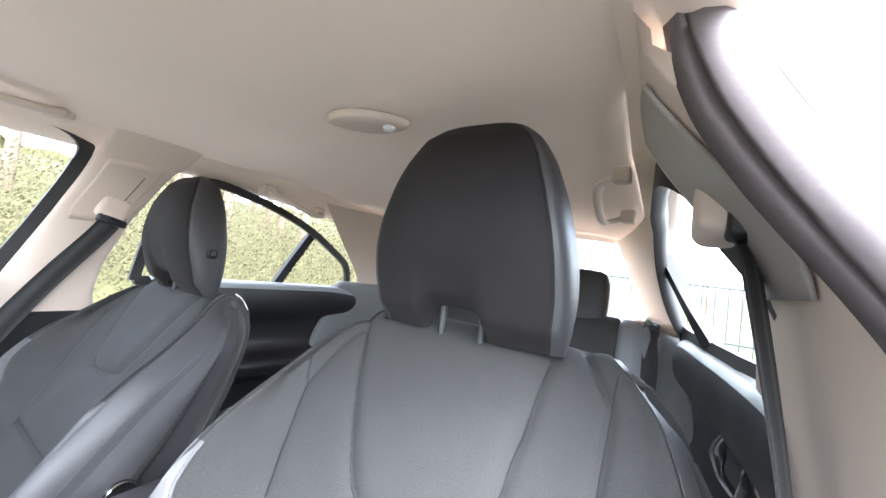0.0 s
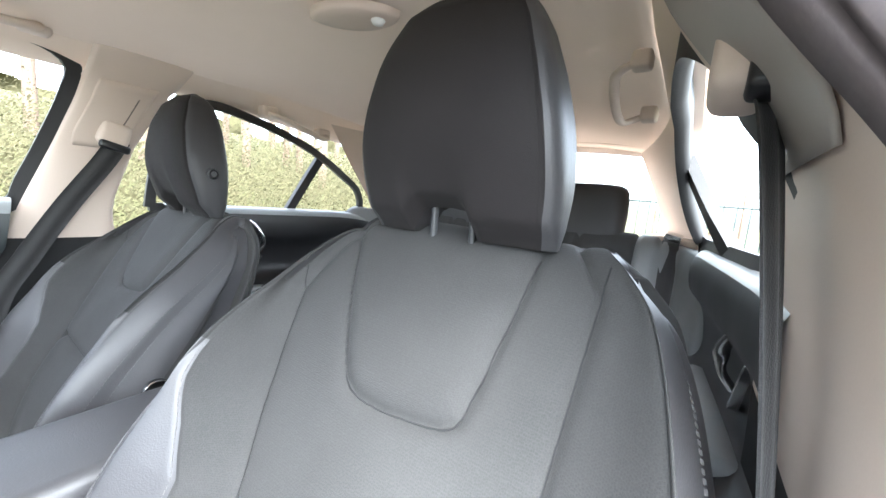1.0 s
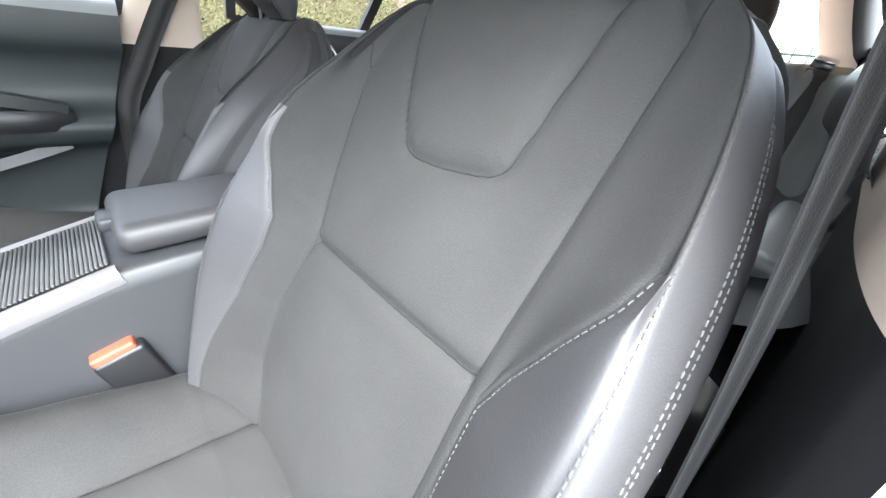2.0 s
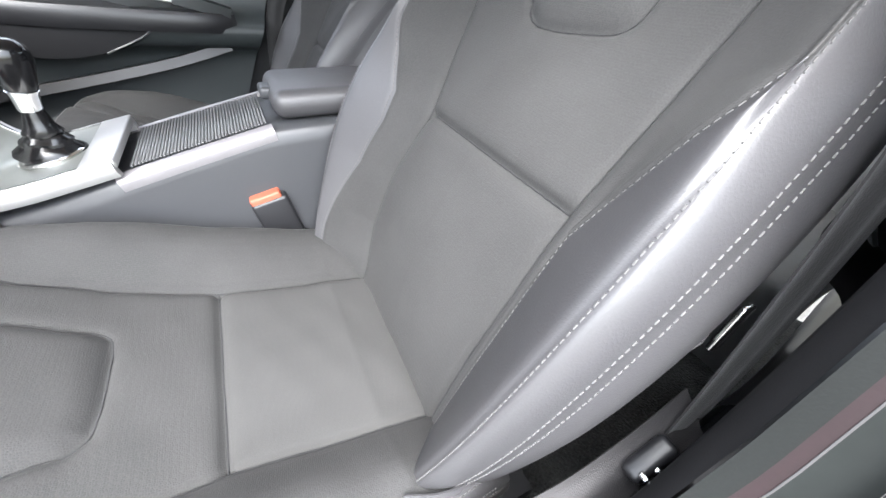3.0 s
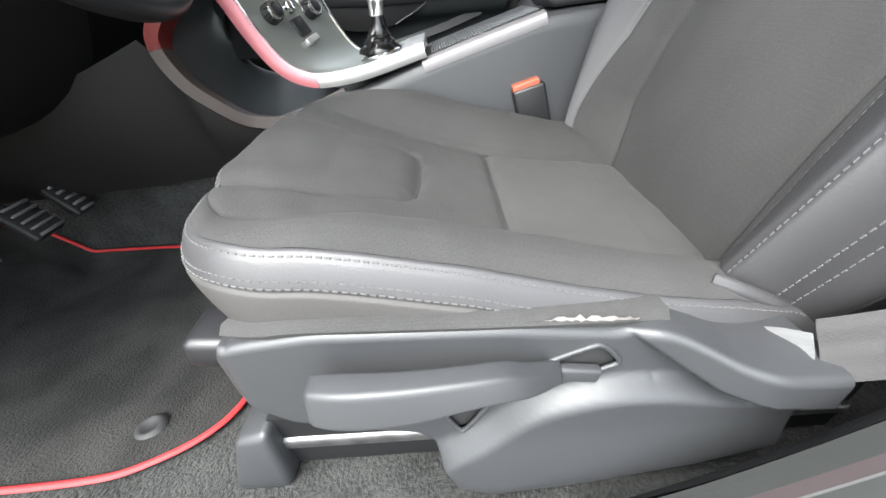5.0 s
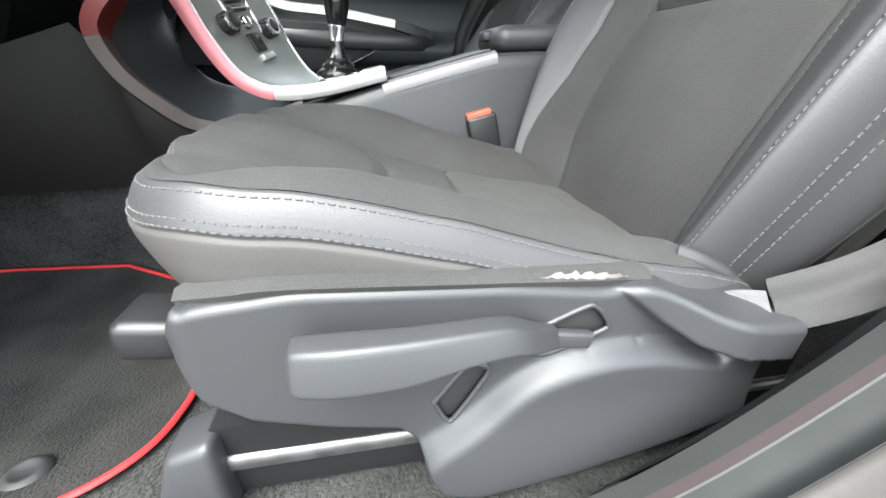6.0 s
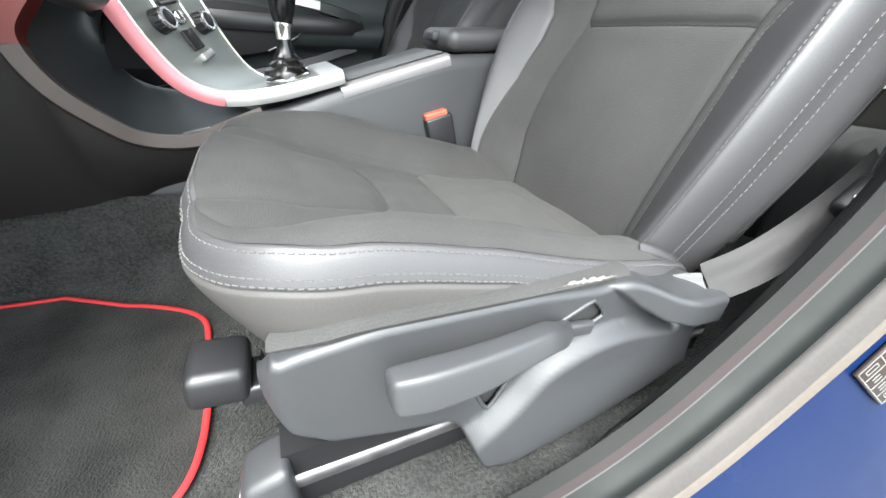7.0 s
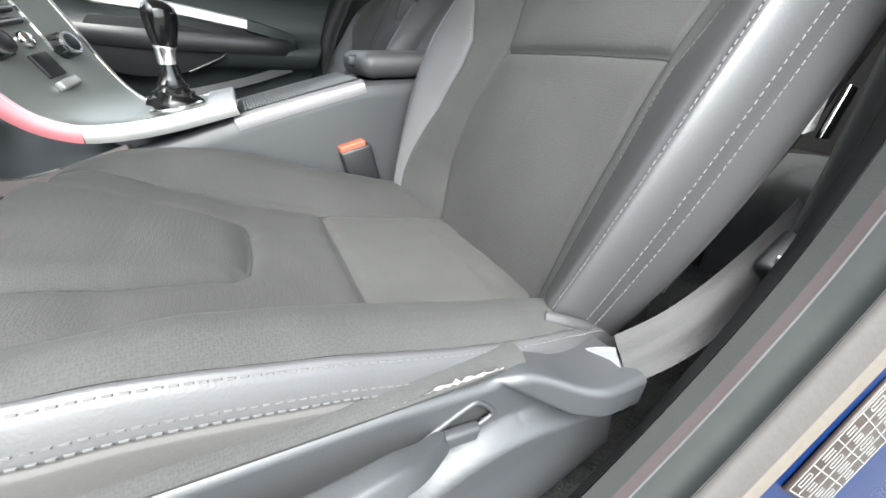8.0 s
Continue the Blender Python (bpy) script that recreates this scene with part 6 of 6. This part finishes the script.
# ---- outside ----
tagged(surface("roof", np.array([[(x, y, roof_z(x, y) + 0.05) for x in np.linspace(-0.6, 0.54, 30)] for y in np.linspace(-0.75, 1.5, 40)]), BLUE, thick=-0.01), "dark blue painted roof of the car", "car roof", kind="structure")
GRASS = mat("dry_grass", (0.06, 0.055, 0.024), 1.0, vary=0.4, grain=30, bump=0.6, large=0.6, tint=(0.032, 0.037, 0.013), spread=0.02, spec=0.2)
BARK = mat("bark", (0.13, 0.09, 0.065), 0.9, vary=0.3, grain=40, bump=0.6, large=3, spread=0.02)
LEAF = mat("spring_leaves", (0.027, 0.028, 0.0115), 0.9, vary=0.3, grain=3, bump=0, large=0.8, tint=(0.046, 0.037, 0.019), spec=0.2)
IRON = mat("dark_green_iron", (0.02, 0.03, 0.028), 0.5, vary=0.1, bump=0.05)
G = np.linspace(-1, 1, 90)
# tone chosen for how much light the added yard throws upwards
GRAVEL = mat("bounce_gravel", (0.13, 0.125, 0.115), 0.95, vary=0.25, grain=60, bump=0.6, large=2.0, spread=0.01)
gx = np.sign(G) * np.abs(G) ** 2.6 * 400
P = []
for y in gx:
    row = []
    for x in gx:
        z = 0.02 * noise.noise((x * 0.3, y * 0.3, 0)) if abs(x) > 3 else 0
        if x < -3.5:
            z += min((-3.5 - x) * 0.26, 3.0)
        row.append((x, y, z - 0.02))
    P.append(row)
tagged(surface("ground", np.array(P), GRASS), "rough grass and gravel ground with a bank", "ground", kind="structure")

# made-up yard round the car, there to bounce light inside
yard = surface("pavement", np.array([[(x, y, 0.005 + 0.006 * noise.noise((x * 2, y * 2, 5))) for x in np.linspace(-3.2, 7, 50)] for y in np.linspace(-9, 10.5, 60)]), GRAVEL, thick=0.05)
tagged(yard, "grey gravel yard added to set the light bounced from below", "gravel yard", kind="structure")
firewall = block("firewall", (-0.78, -1.68, 0.25), (0.78, -1.56, 1.05), DARK, bevel=0.02)
tagged(firewall, "dark carpeted wall behind the pedals", "firewall", kind="structure")
fence = empty("fence", "dark iron railing fence behind the car", "fence")
for k in range(60):
    x = -5 + 0.26 * k
    part("bar", [(x + a * 0.014, 11 + b * 0.014, z) for z in (0, 1.75) for a, b in ((-1, -1), (1, -1), (1, 1), (-1, 1))], [(0, 1, 5, 4), (1, 2, 6, 5), (2, 3, 7, 6), (3, 0, 4, 7), (4, 5, 6, 7)], IRON, fence, smooth=False)
for z in (0.25, 1.55):
    block("rail", (-5.2, 10.985, z), (10.5, 11.015, z + 0.05), IRON, fence, bevel=0.004, seg=1)

rnd = random.Random(4)


def leaf_cloud(points, size, material, name, parent, facing=(0, 0, 0)):
    V, F = [], []
    for p in points:
        u = (Vector((rnd.gauss(0, 1), rnd.gauss(0, 1), rnd.gauss(0, 1))) + Vector(facing)).normalized()
        w = u.orthogonal().normalized()
        v = u.cross(w)
        s = size * rnd.uniform(0.5, 1.3)
        b = len(V)
        V += [p + w * s, p + v * s * 0.5, p - w * s, p - v * s * 0.5]
        F.append((b, b + 1, b + 2, b + 3))
    return part(name, V, F, material, parent, smooth=False)


def tree(x, y, h, crown, leaves, base=0.0):
    T = empty("tree", "slender woodland tree with thin spring foliage", "tree", group="woodland trees", at=(x, y, base))
    lean = rnd.uniform(-0.3, 0.3)
    tr = spline([(0, 0, -0.3, 0.11), (lean * 0.2, 0, h * 0.3, 0.085), (lean * 0.6, 0.1, h * 0.7, 0.05), (lean, 0, h, 0.012)], 14)
    a = np.linspace(0, 2 * math.pi, 8, endpoint=False)
    surface("trunk", np.array([[(p[0] + p[3] * math.cos(q), p[1] + p[3] * math.sin(q), p[2]) for q in a] for p in tr]), BARK, T, wrap=True)
    pts = []
    for k in range(11):
        q, z = rnd.uniform(0, 6.28), h * rnd.uniform(0.18, 0.95)
        l = crown * rnd.uniform(0.5, 1.0) * (1.15 - z / h * 0.6)
        b0 = Vector((lean * z / h, 0, z))
        b1 = b0 + Vector((l * math.cos(q), l * math.sin(q), l * 0.5))
        tube("limb", [tuple(b0), tuple((b0 + b1) / 2 + Vector((0, 0, 0.1))), tuple(b1)], 0.018, BARK, T, n=6, seg=5)
        for _ in range(leaves // 11):
            t = rnd.uniform(0.25, 1.1)
            pts.append(b0.lerp(b1, t) + Vector((rnd.gauss(0, 0.25), rnd.gauss(0, 0.25), rnd.gauss(0, 0.22))))
    leaf_cloud(pts, 0.036, LEAF, "crown", T, (1.2, 0, 0.8))
    return T


for k in range(34):
    x, y = -rnd.uniform(7.5, 17), rnd.uniform(-6, 13)
    tree(x, y, rnd.uniform(5, 9), rnd.uniform(0.9, 1.7), 900, base=min((-3.5 - x) * 0.26, 3.0))
for k in range(7):
    tree(rnd.uniform(-3, 9), rnd.uniform(26, 40), rnd.uniform(3, 5), 1.6, 700)
bush = []
for k in range(130000):
    x, y = -4.6 - abs(rnd.gauss(0, 3.5)), rnd.uniform(-8, 14)
    z = min((-3.5 - x) * 0.26, 3.0) + abs(rnd.gauss(0, 0.5))
    bush.append(Vector((x, y, z)))
b = leaf_cloud(bush, 0.027, LEAF, "undergrowth", None, (1.6, 0, 1.0))
tagged(b, "yellow-green undergrowth on the bank beside the car", "undergrowth", kind="stuff")

# far wood behind the trees
FARWOOD = mat("far_wood", (0.034, 0.034, 0.016), 1.0, vary=0.5, grain=2.2, bump=0, large=0.35, tint=(0.046, 0.04, 0.021), spec=0.1)
rows = []
for y in np.linspace(-22, 26, 120):
    top = 4.0 + 2.0 * noise.noise((y * 0.22, 2, 0)) + 1.1 * noise.noise((y * 0.9, 7, 0))
    rows.append([(-19 + 0.8 * noise.noise((y * 0.5, k * 0.6, 1)), y, 1.0 + (top - 1.0 + 0) * k / 11) for k in range(12)])
tagged(surface("backdrop", np.array(rows), FARWOOD), "far yellow-green wood beyond the bank", "wood", kind="structure")
